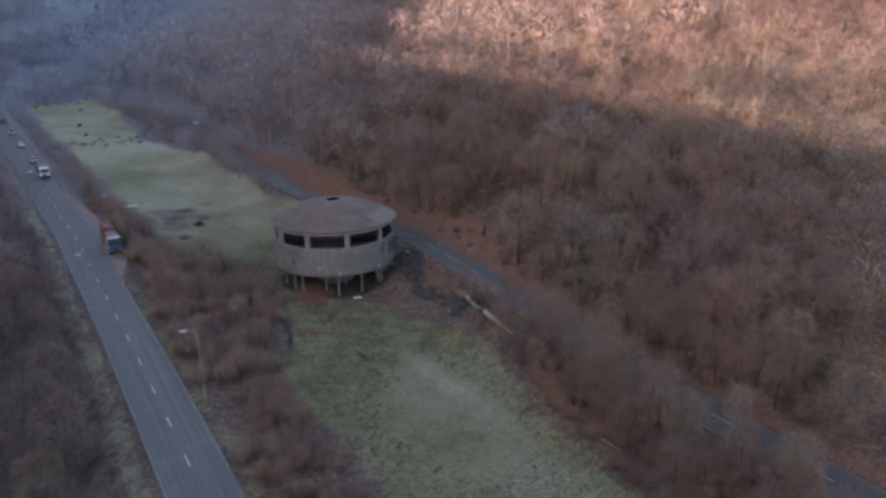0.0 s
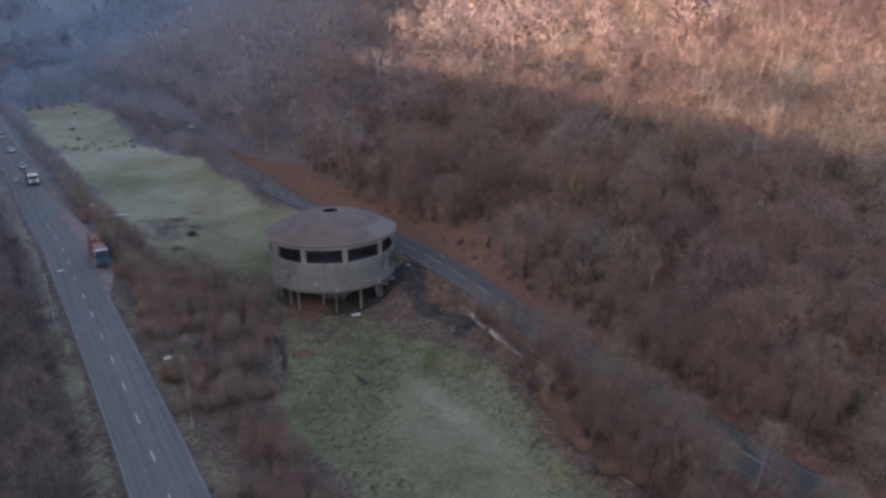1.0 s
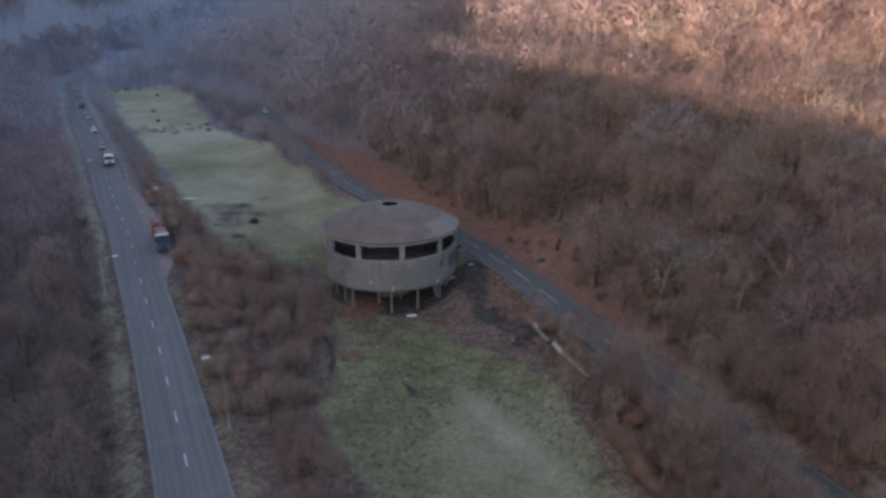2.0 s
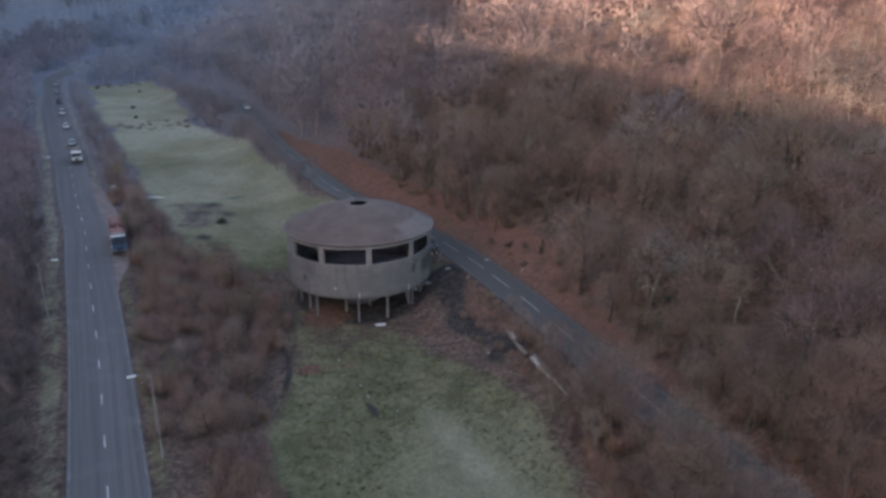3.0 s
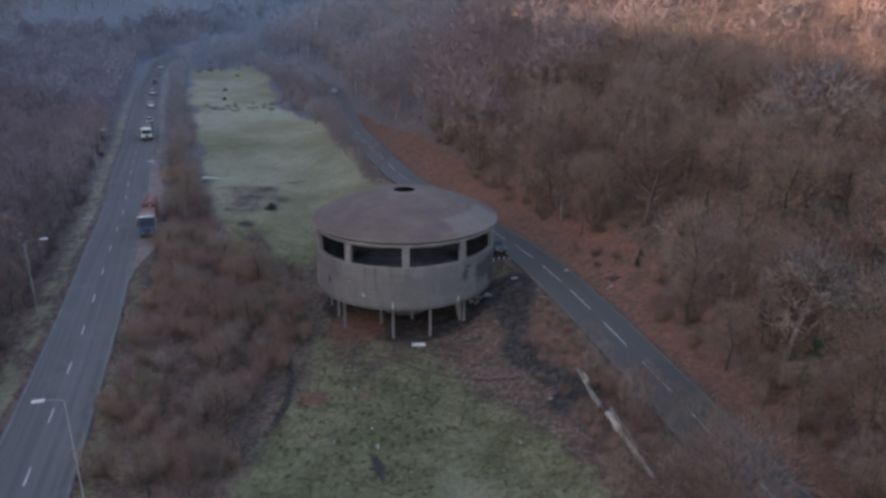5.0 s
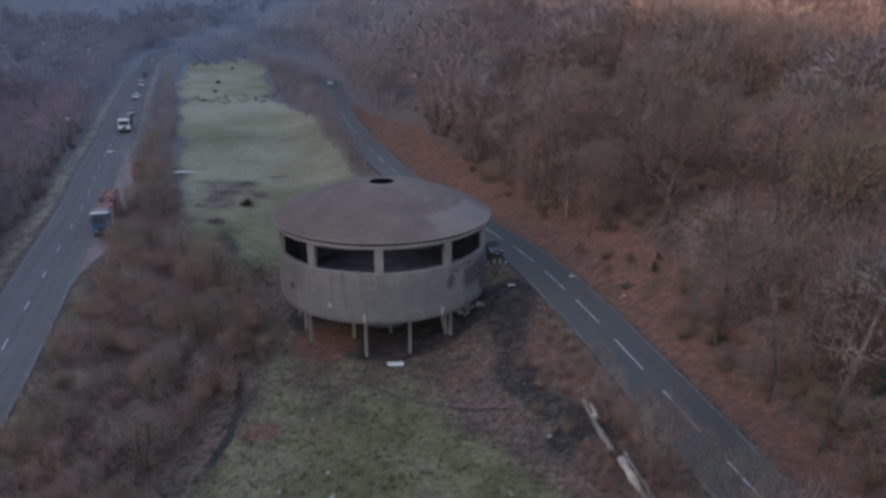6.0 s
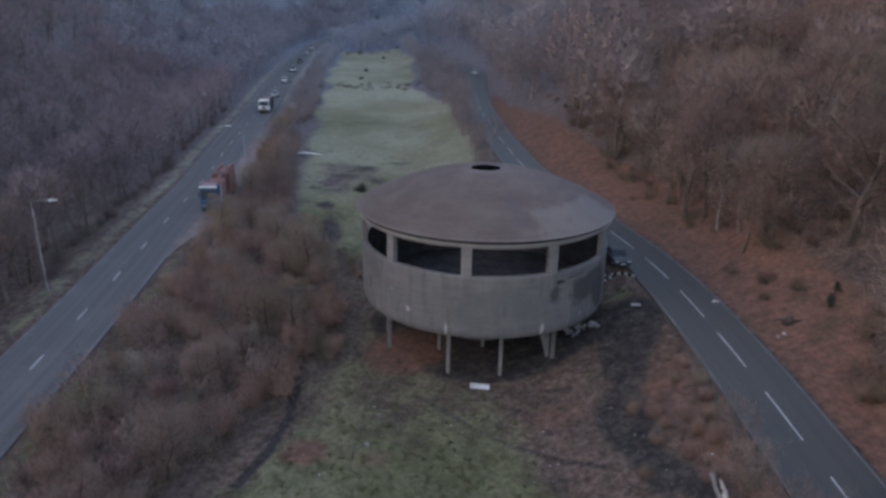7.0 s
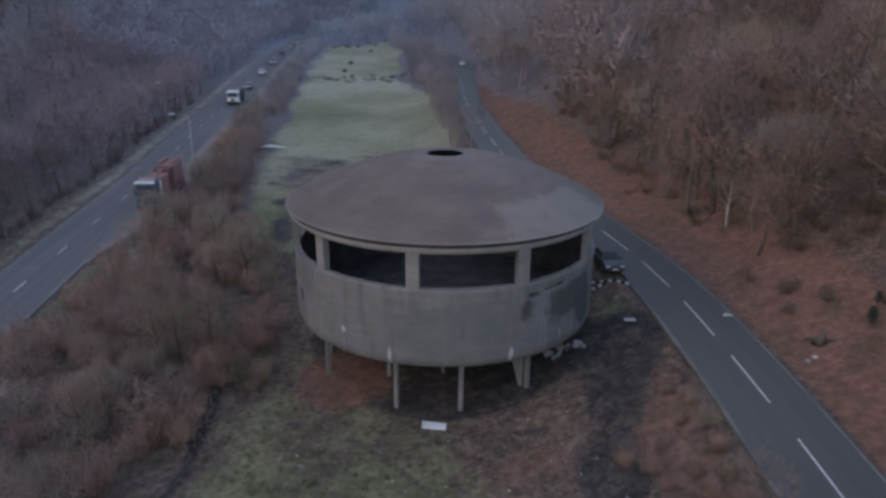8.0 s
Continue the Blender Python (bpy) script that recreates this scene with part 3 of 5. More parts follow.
layby = tagged(ribbon("layby", XW, 3.81, 4.0, 16, 90, REL_W, M_GRAVEL, "", 1.5, None, 0.01, 0.0, 0.22, 2.8), "pinkish gravel layby beside the main road", "layby", "", "structure")
marks(XW, road_w, REL_W, -98.8, 320, 9.0, 2.4, 0.16, 0.0, 0.036)
ribbon("edge_line", XW, -3.42, -3.32, -380, 410, REL_W, M_FAINT, "", 2.0, road_w, 0.02, 0.0, 0.008)
ribbon("edge_line", XW, 3.52, 3.60, -120, 34, REL_W, M_FAINT, "", 2.0, road_w, 0.02, 0.0, 0.008)
for y0, n_mark, gap in ((-98.9, 7, 8.95), (-36.1, 4, 8.9), (-1.1, 2, 8.2), (15.2, 14, 8.6)):
    for k in range(n_mark):
        ribbon("lane_mark", XE, -0.06, 0.06, y0 + k * gap - 5.5, y0 + k * gap, REL_E, M_LINE, "", 1.5, road_e, 0.031, 0.0, 0.008)
ribbon("edge_line", XE, 2.70, 2.77, -380, 120, REL_E, M_FAINT, "", 2.0, road_e, 0.015, 0.0, 0.008)
tagged(ribbon("kerb", XE, -3.16, -2.94, -120, 2.0, REL_E, M_KERB, "", 2.0, None, 0.10, 0.0, 0.3), "low weathered concrete kerb along the side road", "kerb", "", "structure")


# ---- the round concrete building ----
R_WALL, Z_FOOT, Z_SILL, Z_HEAD, Z_EAVE = 11.22, 3.92, 9.22, 11.53, 12.08
POST0, N_POST = -191.56 + 18.0, 10


def ring_point(r, deg, z):
    return (r * math.cos(radians(deg)), r * math.sin(radians(deg)), z)


def arc_bm(r0, r1, a0, a1, z0, z1, step=3.0, bm=None):
    """A curved block between two radii, two bearings and two heights."""
    out = bm or bmesh.new()
    n = max(1, int(math.ceil(abs(a1 - a0) / step)))
    rows_ = []
    for i in range(n + 1):
        a = a0 + (a1 - a0) * i / n
        rows_.append([out.verts.new(ring_point(r, a, z)) for r, z in ((r0, z0), (r1, z0), (r1, z1), (r0, z1))])
    full = abs(abs(a1 - a0) - 360) < 1e-6
    for i in range(n):
        p, q = rows_[i], rows_[i + 1]
        for k in range(4):
            f = out.faces.new((p[k], q[k], q[(k + 1) % 4], p[(k + 1) % 4]))
    if not full:
        out.faces.new(rows_[0]), out.faces.new(rows_[-1][::-1])
    else:
        bmesh.ops.remove_doubles(out, verts=out.verts, dist=1e-4)
    bmesh.ops.recalc_face_normals(out, faces=out.faces)
    return out


def drum_bm(holes, r=R_WALL, thick=0.35, z0=Z_FOOT, z1=Z_SILL, da=1.5, nz=38):
    """The curved wall with holes knocked through it; holes: bearing, height, half width in degrees, half height, raggedness."""
    bm = bmesh.new()
    na = int(360 / da)
    zs = [z0 + (z1 - z0) * k / nz for k in range(nz + 1)]
    outer = [[bm.verts.new(ring_point(r - (0.5 * (1 - k / 5.0) ** 2 * 0.35 if k < 5 else 0.0), i * da, zs[k])) for k in range(nz + 1)] for i in range(na)]
    inner = [[bm.verts.new(ring_point(r - thick, i * da, z)) for z in zs] for i in range(na)]
    gone = set()
    rng = random.Random(4)
    for a, z, ha, hz, rag in holes:
        for i in range(na):
            for k in range(nz):
                d = (((i + 0.5) * da - a + 180) % 360) - 180
                zz = (zs[k] + zs[k + 1]) / 2
                if abs(d) < ha * (1 + rag * rng.uniform(-1, 1)) and abs(zz - z - d * rag * 0.12) < hz * (1 + rag * rng.uniform(-1, 1)):
                    gone.add((i, k))
    for i in range(na):
        j = (i + 1) % na
        for k in range(nz):
            if (i, k) in gone:
                for (p, q), nb in ((((i, k), (j, k)), (i, k - 1)), (((j, k + 1), (i, k + 1)), (i, k + 1)), (((i, k + 1), (i, k)), ((i - 1) % na, k)), (((j, k), (j, k + 1)), (j, k))):
                    if nb not in gone and 0 <= nb[1] < nz:
                        bm.faces.new((outer[p[0]][p[1]], outer[q[0]][q[1]], inner[q[0]][q[1]], inner[p[0]][p[1]]))
                continue
            f = bm.faces.new((outer[i][k], outer[j][k], outer[j][k + 1], outer[i][k + 1]))
            f.smooth = True
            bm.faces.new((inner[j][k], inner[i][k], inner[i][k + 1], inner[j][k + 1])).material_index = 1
        bm.faces.new((outer[i][nz], outer[j][nz], inner[j][nz], inner[i][nz]))
        bm.faces.new((outer[j][0], outer[i][0], inner[i][0], inner[j][0]))
    return bm


def dome_bm(r_out, r_in, z_eave, z_top, under=0.0, n=96, rings=18):
    bm = bmesh.new()

    def height(r):
        return z_top - (z_top - z_eave) * max(0.0, (r - r_in) / (r_out - r_in)) ** 1.75

    rows_ = []
    for k in range(rings + 1):
        r = r_out + (r_in - r_out) * k / rings
        rows_.append([bm.verts.new(ring_point(r, i * 360 / n, height(r) - under)) for i in range(n)])
    for a, b in zip(rows_, rows_[1:]):
        for i in range(n):
            f = bm.faces.new((a[i], a[(i + 1) % n], b[(i + 1) % n], b[i]))
            f.smooth = True
    return bm


def stain(ob, rule):
    """Writes the masks of a surface's stains, point by point."""
    me = ob.data
    co = np.zeros(len(me.vertices) * 3, np.float32)
    me.vertices.foreach_get("co", co)
    x, y, z = co.reshape(-1, 3).T
    r, g, b = rule(np.degrees(np.arctan2(y, x)), np.hypot(x, y), z)
    att = me.attributes.new("stain", "FLOAT_COLOR", "POINT")
    att.data.foreach_set("color", np.stack([r, g, b, np.ones_like(r)], -1).astype(np.float32).ravel())
    return ob


def blot(a, z, a0, z0, da, dz, share=1.0):
    return share * np.exp(-(((a - a0) / da) ** 2 + ((z - z0) / dz) ** 2))


def drum_stains_and_light(a, r, z):
    soot = blot(a, z, -64, 7.5, 3.5, 1.1, 0.6) + blot(a, z, -50, 6.6, 13, 1.6, 0.34) + blot(a, z, -47, 7.4, 10.0, 1.3, 0.66) + blot(a, z, -36, 7.9, 6.0, 1.1, 0.62) + blot(a, z, -33, 5.6, 9.0, 1.3, 0.5) + blot(a, z, -30, 6.5, 5.0, 2.0, 0.7) + blot(a, z, -85.5, 6.3, 0.9, 1.3, 0.6)
    teal = blot(a, z, -98, 5.9, 13, 1.7, 0.72) + blot(a, z, -76, 6.2, 9, 1.5, 0.62) + blot(a, z, -88, 7.6, 10, 1.0, 0.5)
    # First blot paints in the brighter sky light on the west side.
    white = blot(a, z, -137, 6.6, 20, 2.4, 0.34) + blot(a, z, -110, 4.4, 1.0, 0.9, 0.85) + blot(a, z, -69, 4.5, 1.2, 0.8, 0.8) + blot(a, z, -48, 5.0, 1.0, 0.8, 0.5) + blot(a, z, -127, 5.6, 1.3, 0.3, 0.55)
    return soot, teal, white


def roof_stains(a, r, z):
    pale = smooth01(a, -80, -66) * (1 - smooth01(a, -25, 5)) * smooth01(r, 7.2, 9.0) * 0.72
    dark = smooth01(a, -88, -80) * (1 - smooth01(a, -76, -70)) * smooth01(r, 5.0, 7.0) * (1 - smooth01(r, 10.2, 11.2)) * 0.7 + blot(a, r, -50, 5.5, 30, 1.2, 0.45)
    rim = smooth01(r, 11.1, 11.5) * 0.8 + (1 - smooth01(r, 2.0, 4.5)) * 0.55
    return pale, dark, rim


def round_building():
    hall = thing("round_building", "derelict round concrete building with domed roof on thin columns", "building")
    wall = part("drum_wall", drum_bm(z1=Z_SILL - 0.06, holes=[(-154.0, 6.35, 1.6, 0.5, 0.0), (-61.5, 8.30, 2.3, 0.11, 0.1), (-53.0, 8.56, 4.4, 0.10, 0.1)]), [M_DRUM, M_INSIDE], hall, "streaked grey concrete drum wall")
    stain(wall, drum_stains_and_light)
    for i in range(N_POST):
        a = POST0 + i * 36.0
        part("window_post", arc_bm(R_WALL - 0.42, R_WALL + 0.02, a - 2.1, a + (6.2 if i == 0 else 2.1), Z_SILL - 0.002, Z_HEAD + 0.002, 1.2), M_FRAME, hall)
    part("sill_ledge", arc_bm(R_WALL - 0.45, R_WALL + 0.03, 0, 360, Z_SILL - 0.14, Z_SILL, 2.0), M_FRAME, hall, "pale concrete sill ring below the windows")
    part("ring_beam", arc_bm(R_WALL - 0.45, R_WALL + 0.03, 0, 360, Z_HEAD, Z_EAVE - 0.34, 2.0), M_FRAME, hall, "pale concrete ring beam over the windows")
    part("cornice", arc_bm(R_WALL - 0.45, R_WALL + 0.22, 0, 360, Z_EAVE - 0.338, Z_EAVE - 0.13, 2.0), M_CORNICE, hall, "pale projecting concrete cornice")
    part("roof_edge", arc_bm(R_WALL - 0.3, R_WALL + 0.21, 0, 360, Z_EAVE - 0.128, Z_EAVE + 0.16, 2.0), M_BLACK, hall, "thin black band recessed under the roof")
    roof = part("roof", dome_bm(R_WALL + 0.46, 1.34, Z_EAVE + 0.17, 15.52), M_ROOF, hall, "low mauve-grey domed roof with a pale weathered patch")
    stain(roof, roof_stains)
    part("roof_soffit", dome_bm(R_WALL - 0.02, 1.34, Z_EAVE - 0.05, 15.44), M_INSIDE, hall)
    floor_bm = bmesh.new()
    bmesh.ops.create_cone(floor_bm, cap_ends=True, segments=72, radius1=R_WALL - 0.36, radius2=R_WALL - 0.36, depth=0.35, matrix=Matrix.Translation((0, 0, Z_FOOT + 0.2)))
    part("floor_slab", floor_bm, M_INSIDE, hall, "concrete floor slab, colour darkened for the shade inside")
    # Assumed core; its dark colour stands for the shaded void under the drum.
    part("core_wall", arc_bm(3.1, 3.4, 0, 360, -0.6, Z_FOOT + 0.02, 6.0), M_INSIDE, hall, "round core added below the floor, dark for the shade there")
    for a, r in ((-171.0, 9.0), (-151.5, 9.75), (-111.2, 9.45), (-84.5, 9.45), (-54.6, 9.6), (-27.5, 9.6), (1.0, 9.6), (29.0, 9.6), (57.0, 9.6), (85.0, 9.6), (113.0, 9.6), (141.0, 9.6), (168.0, 9.6)):
        x, y, _ = ring_point(r, a, 0)
        z = gz(x, y) - 0.4
        bm = box_bm(-0.145, 0.145, -0.145, 0.145, z, Z_FOOT + 0.03, 0.03)
        ob = part("column", bm, M_FRAME, hall)
        ob.location, ob.rotation_euler = (x, y, 0), (0, 0, radians(a))
    for a, r in ((-131.0, 6.3), (-92.0, 4.4), (20.0, 6.2), (80.0, 6.2), (140.0, 6.2)):
        x, y, _ = ring_point(r, a, 0)
        ob = part("inner_column", box_bm(-0.15, 0.15, -0.15, 0.15, gz(x, y) - 0.4, Z_FOOT + 0.03, 0.03), M_FRAME, hall)
        ob.location = (x, y, 0)
    # a tapering fin wall behind the column on the broken side
    bm = bmesh.new()
    x, y, _ = ring_point(9.15, -55.5, 0)
    foot = gz(x, y) - 0.2
    for dy in (0.0, 0.14):
        for px, pz in ((-0.10, foot), (0.12, foot), (0.12, Z_FOOT + 0.03), (-1.0, Z_FOOT + 0.03)):
            bm.verts.new((x + px, y + dy, pz))
    bm.verts.ensure_lookup_table()
    v = bm.verts
    bm.faces.new(v[0:4]), bm.faces.new(v[4:8][::-1])
    for k in range(4):
        bm.faces.new((v[k], v[4 + k], v[4 + (k + 1) % 4], v[(k + 1) % 4]))
    bmesh.ops.recalc_face_normals(bm, faces=bm.faces)
    part("fin_wall", bm, M_FRAME, hall, "tapering concrete fin under the drum")
    return hall


round_building()


# ---- vehicles ----
def side_profile_bm(profile, half, taper=None):
    """A body extruded across x from a side outline of (y, z, half width factor)."""
    bm = bmesh.new()
    left = [bm.verts.new((-half * w, y, z)) for y, z, w in profile]
    right = [bm.verts.new((half * w, y, z)) for y, z, w in profile]
    n = len(profile)
    bm.faces.new(left), bm.faces.new(right[::-1])
    for i in range(n):
        bm.faces.new((left[(i + 1) % n], left[i], right[i], right[(i + 1) % n]))
    bmesh.ops.recalc_face_normals(bm, faces=bm.faces)
    bmesh.ops.bevel(bm, geom=[e for e in bm.edges if e.calc_face_angle(0) > 0.5], offset=0.05, segments=2, affect="EDGES", profile=0.6)
    return bm


def wheels(owner, places, r, w):
    for x, y in places:
        wh = part("wheel", wheel_bm(r, w), M_BLACK, owner)
        wh.location = (x, y, r)
        part("rim", rim_bm(r, w), M_SILVER, wh, "grey metal rim")


def car(label, material, at, turn, group="cars", van=False):
    """A car that faces -y before it is turned."""
    c = thing("car", label, "car", group, "", at, turn)
    h = 0.35 if van else 0.0
    body = [(-2.1, 0.32, .92), (-2.15, 0.55, .95), (-2.0, 0.78, .95), (-0.95, 0.95, 1), (1.7, 0.98, 1), (2.1, 0.92, .96), (2.15, 0.5, .95), (2.05, 0.3, .94)]
    part("body", side_profile_bm(body, 0.88), material, c)
    cabin = [(-1.1, 0.93, .92), (-0.35, 1.38 + h, .74), (0.95, 1.42 + h, .74), (1.85, 0.96, .88)]
    part("windows", side_profile_bm(cabin, 0.88), M_GLASS, c, "dark car windows")
    roof = [(-0.42, 1.36 + h, .73), (-0.38, 1.44 + h, .71), (1.0, 1.48 + h, .71), (1.06, 1.40 + h, .73)]
    part("roof", side_profile_bm(roof, 0.88), material, c)
    for x in (-0.62, 0.62):
        part("headlamp", box_bm(x - 0.2, x + 0.2, -2.17, -1.98, 0.62, 0.76, 0.03), M_LAMP, c, "clear headlamp")
        part("mirror", box_bm(x * 1.52 - 0.09, x * 1.52 + 0.09, -0.95, -0.80, 0.98, 1.12, 0.02), material, c)
        part("tail_lamp", box_bm(x * 1.15 - 0.1, x * 1.15 + 0.1, 2.08, 2.19, 0.68, 0.86, 0.02), M_REDCAR, c, "red tail lamp")
    part("number_plate", box_bm(-0.26, 0.26, -2.185, -2.165, 0.42, 0.53), M_BOARD, c, "plain pale plate")
    part("grille", box_bm(-0.4, 0.4, -2.19, -2.1, 0.55, 0.68, 0.02), M_CHASSIS, c)
    wheels(c, [(-0.78, -1.32), (0.78, -1.32), (-0.78, 1.30), (0.78, 1.30)], 0.32, 0.21)
    return c


def cab_of(owner, material, front, roof_mat, wide=1.22, fairing=True):
    prof = [(front, 0.55, 1), (front - 0.02, 1.6, 1), (front + 0.16, 2.95, .97), (front + 0.5, 3.1, .95), (front + 1.95, 3.1, .97), (front + 2.0, 0.6, 1)]
    cab = part("cab", side_profile_bm(prof, wide), material, owner)
    part("windscreen", side_profile_bm([(front - 0.035, 1.72, .90), (front + 0.11, 2.74, .87), (front + 0.2, 2.74, .87), (front + 0.1, 1.72, .90)], wide), M_SCREEN, cab, "dark windscreen")
    if fairing:
        part("roof_fairing", side_profile_bm([(front + 0.45, 3.05, .86), (front + 0.65, 3.28, .82), (front + 1.75, 3.42, .82), (front + 1.85, 3.05, .86)], wide), roof_mat, cab)
    part("bumper", box_bm(-wide, wide, front - 0.1, front + 0.2, 0.42, 0.82, 0.04), M_CHASSIS, cab)
    part("grille", box_bm(-0.5, 0.5, front - 0.05, front + 0.06, 0.95, 1.45, 0.02), M_CHASSIS, cab, "black slatted grille")
    for x in (-0.85, 0.85):
        part("headlamp", box_bm(x - 0.14, x + 0.14, front - 0.12, front + 0.02, 0.86, 0.99, 0.02), M_LAMP, cab, "clear headlamp")
        part("side_window", box_bm(x / 0.85 * wide - 0.02, x / 0.85 * wide + 0.02, front + 0.35, front + 1.3, 1.8, 2.6, 0.01), M_SCREEN, cab)
        part("mirror", box_bm(x * 1.62 - 0.1, x * 1.62 + 0.1, front + 0.05, front + 0.15, 1.8, 2.5, 0.03), M_CHASSIS, cab)
        part("wiper", box_bm(x * 0.5 - 0.35, x * 0.5 + 0.35, front - 0.05, front - 0.02, 1.74, 1.77), M_CHASSIS, cab)
    return cab


def recovery_truck(at, turn):
    t = thing("truck", "dark blue lorry with white visor and faded red load, parked", "truck", "", "", at, turn)
    cab_of(t, M_BLUE, 0.0, M_ROOFGREY).scale = (0.94, 1.0, 1.22)
    part("sun_visor", box_bm(-1.18, 1.18, -0.10, 0.30, 3.66, 3.86, 0.03), M_WHITE, t, "broad white visor strip over the windscreen")
    part("roof_band", box_bm(-1.1, 1.1, 1.35, 1.7, 4.11, 4.24, 0.03), M_RED, t, "red strip across the cab roof")
    part("chassis", box_bm(-0.5, 0.5, 0.4, 12.6, 0.65, 0.95, 0.03), M_CHASSIS, t)
    part("deck", box_bm(-1.22, 1.22, 2.3, 12.8, 0.98, 1.14, 0.03), M_RED, t, "faded red flat deck")
    part("headboard", box_bm(-1.2, 1.2, 2.25, 2.4, 1.14, 3.6, 0.03), M_WHITE, t, "pale headboard")
    for x in (-1.16, 1.16):
        part("side_rail", box_bm(x - 0.05, x + 0.05, 2.4, 12.7, 1.9, 2.02, 0.01), M_RED, t)
        for y in (4.2, 6.0, 7.8, 9.6, 11.4):
            part("stake", box_bm(x - 0.05, x + 0.05, y - 0.06, y + 0.06, 1.14, 2.0, 0.01), M_RED, t)
    crane = part("crane_post", tube_bm([(0, 3.0, 1.1), (0, 3.0, 3.4)], [0.3, 0.24], 10), M_RED, t, "faded red loader crane")
    part("crane_boom", tube_bm([(0, 3.0, 3.35), (0.2, 5.4, 4.2), (0.35, 6.1, 4.1)], [0.17, 0.15, 0.14], 6), M_RED, crane)
    part("crane_arm", tube_bm([(0.35, 6.1, 4.1), (0.1, 3.9, 3.85)], [0.13, 0.11], 6), M_RED, crane)
    part("load", box_bm(-1.0, 0.95, 3.6, 6.2, 1.14, 3.75, 0.2), M_RED, t, "dusty pale red machine on the deck")
    part("load_engine", box_bm(-1.08, 1.08, 6.3, 7.9, 1.14, 4.25, 0.2), M_REDDARK, t, "dark red engine housing of the load")
    part("load_opening", box_bm(-0.45, 0.45, 6.7, 7.5, 4.23, 4.29, 0.02), M_CHASSIS, t)
    part("load", box_bm(-1.0, 0.95, 8.1, 12.4, 1.14, 4.2, 0.2), M_RED, t, "dusty pale red machine on the deck")
    for x in (-0.8, 0.72):
        part("load_frame", box_bm(x - 0.14, x + 0.14, 8.4, 12.0, 4.18, 4.75, 0.06), M_RED, t)
    wheels(t, [(s * 1.05, y) for s in (-1, 1) for y in (1.35, 9.2, 10.6)], 0.5, 0.32)
    return t


def tipper(at, turn):
    t = thing("truck", "white-cabbed tipper lorry with dark body on the main road", "truck", "", "", at, turn)
    cab_of(t, M_WHITE, 0.0, M_WHITE, 1.22, False)
    part("chassis", box_bm(-0.5, 0.5, 0.4, 8.2, 0.65, 0.95, 0.03), M_CHASSIS, t)
    body = box_bm(-1.22, 1.22, 2.3, 8.3, 1.05, 3.15, 0.05)
    part("tipper_body", body, M_CHASSIS, t, "dark steel tipper body")
    part("load", box_bm(-1.1, 1.1, 2.4, 8.2, 3.1, 3.22, 0.06), M_GRAVEL, t, "grey stone load")
    wheels(t, [(s * 1.05, y) for s in (-1, 1) for y in (1.35, 3.1, 6.2, 7.5)], 0.5, 0.32)
    return t


def on_road(table, rel, y, s):
    return (float(at_y(table, y)) + s, y, float(at_y(ZB, y)) + rel + 0.05 + (0.01 * min(max(y, 0), 150) if table is XW else 0.0))


def heading(table, y):
    return math.atan2(float(at_y(table, y - 2) - at_y(table, y + 2)), 4.0)


recovery_truck((-35.1, 30.6, float(at_y(ZB, 34)) + 0.34 + REL_W + 0.03), heading(XW, 36))
tipper(on_road(XW, REL_W, 104.0, 1.9), heading(XW, 104))
for y, lab, mt in ((127.5, "silver hatchback car queuing on the main road", M_SILVER), (154, "white car queuing on the main road", M_WHITE), (181, "pale van-like car queuing on the main road", M_WHITE), (208, "dark car queuing on the main road", M_DARKCAR), (236, "silver car far along the main road", M_SILVER), (262, "white car far along the main road", M_WHITE)):
    car(lab, mt, on_road(XW, REL_W, y, 1.9), heading(XW, y), "cars on the main road", y in (181, 262))
car("dark grey car waiting at the side road junction", M_DARKCAR, (14.45, 6.1, float(at_y(ZB, 6.1)) + 4.10), radians(4.0), "")
car("white car far along the side road", M_WHITE, on_road(XE, REL_E, 159, -0.3), heading(XE, 159), "")
car("white car pulled in where the side road bends into the trees", M_WHITE, on_road(XE, REL_E, 186, -1.2), heading(XE, 186), "", True)


# ---- street lamps ----
def street_lamp(x, y, arm, height=9.75, reach=1.75, label="tall galvanised street lamp with a single bent arm"):
    z = gz(x, y)
    lamp = thing("street_lamp", label, "street lamp", "street lamps", "", (x, y, z))
    part("pole", tube_bm([(0, 0, -0.2), (0, 0, 1.3), (0, 0, 1.35), (0, 0, height)], [0.09, 0.09, 0.055, 0.04], 8), M_STEEL, lamp)
    part("arm", tube_bm([(0, 0, height - 0.02), (arm * 0.25, 0, height + 0.16), (arm * reach, 0, height + 0.3)], [0.05, 0.045, 0.04], 6), M_STEEL, lamp)
    head = box_bm(min(arm * reach, arm * (reach + 0.85)), max(arm * reach, arm * (reach + 0.85)), -0.15, 0.15, height + 0.2, height + 0.38, 0.05)
    part("lamp_head", head, M_LAMPHEAD, lamp, "pale grey lamp head")
    part("base_box", box_bm(-0.13, 0.13, -0.1, 0.1, 0.3, 0.9, 0.02), M_STEEL, lamp)
    return lamp


street_lamp(-32.2, -31.1, -1, 9.85, 1.25)
for x, y in ((-44.9, 6.6), (-49.6, 71.0), (-59.5, 140.0)):
    street_lamp(x, y, 1)
street_lamp(-32.6, 41.2, -1, 10.0)


# ---- bits round the building ----
M_KERBPAINT = plain("worn_white_plastic", (0.42, 0.42, 0.41), (0.58, 0.58, 0.57), 3.0, 14.0, 0.7)


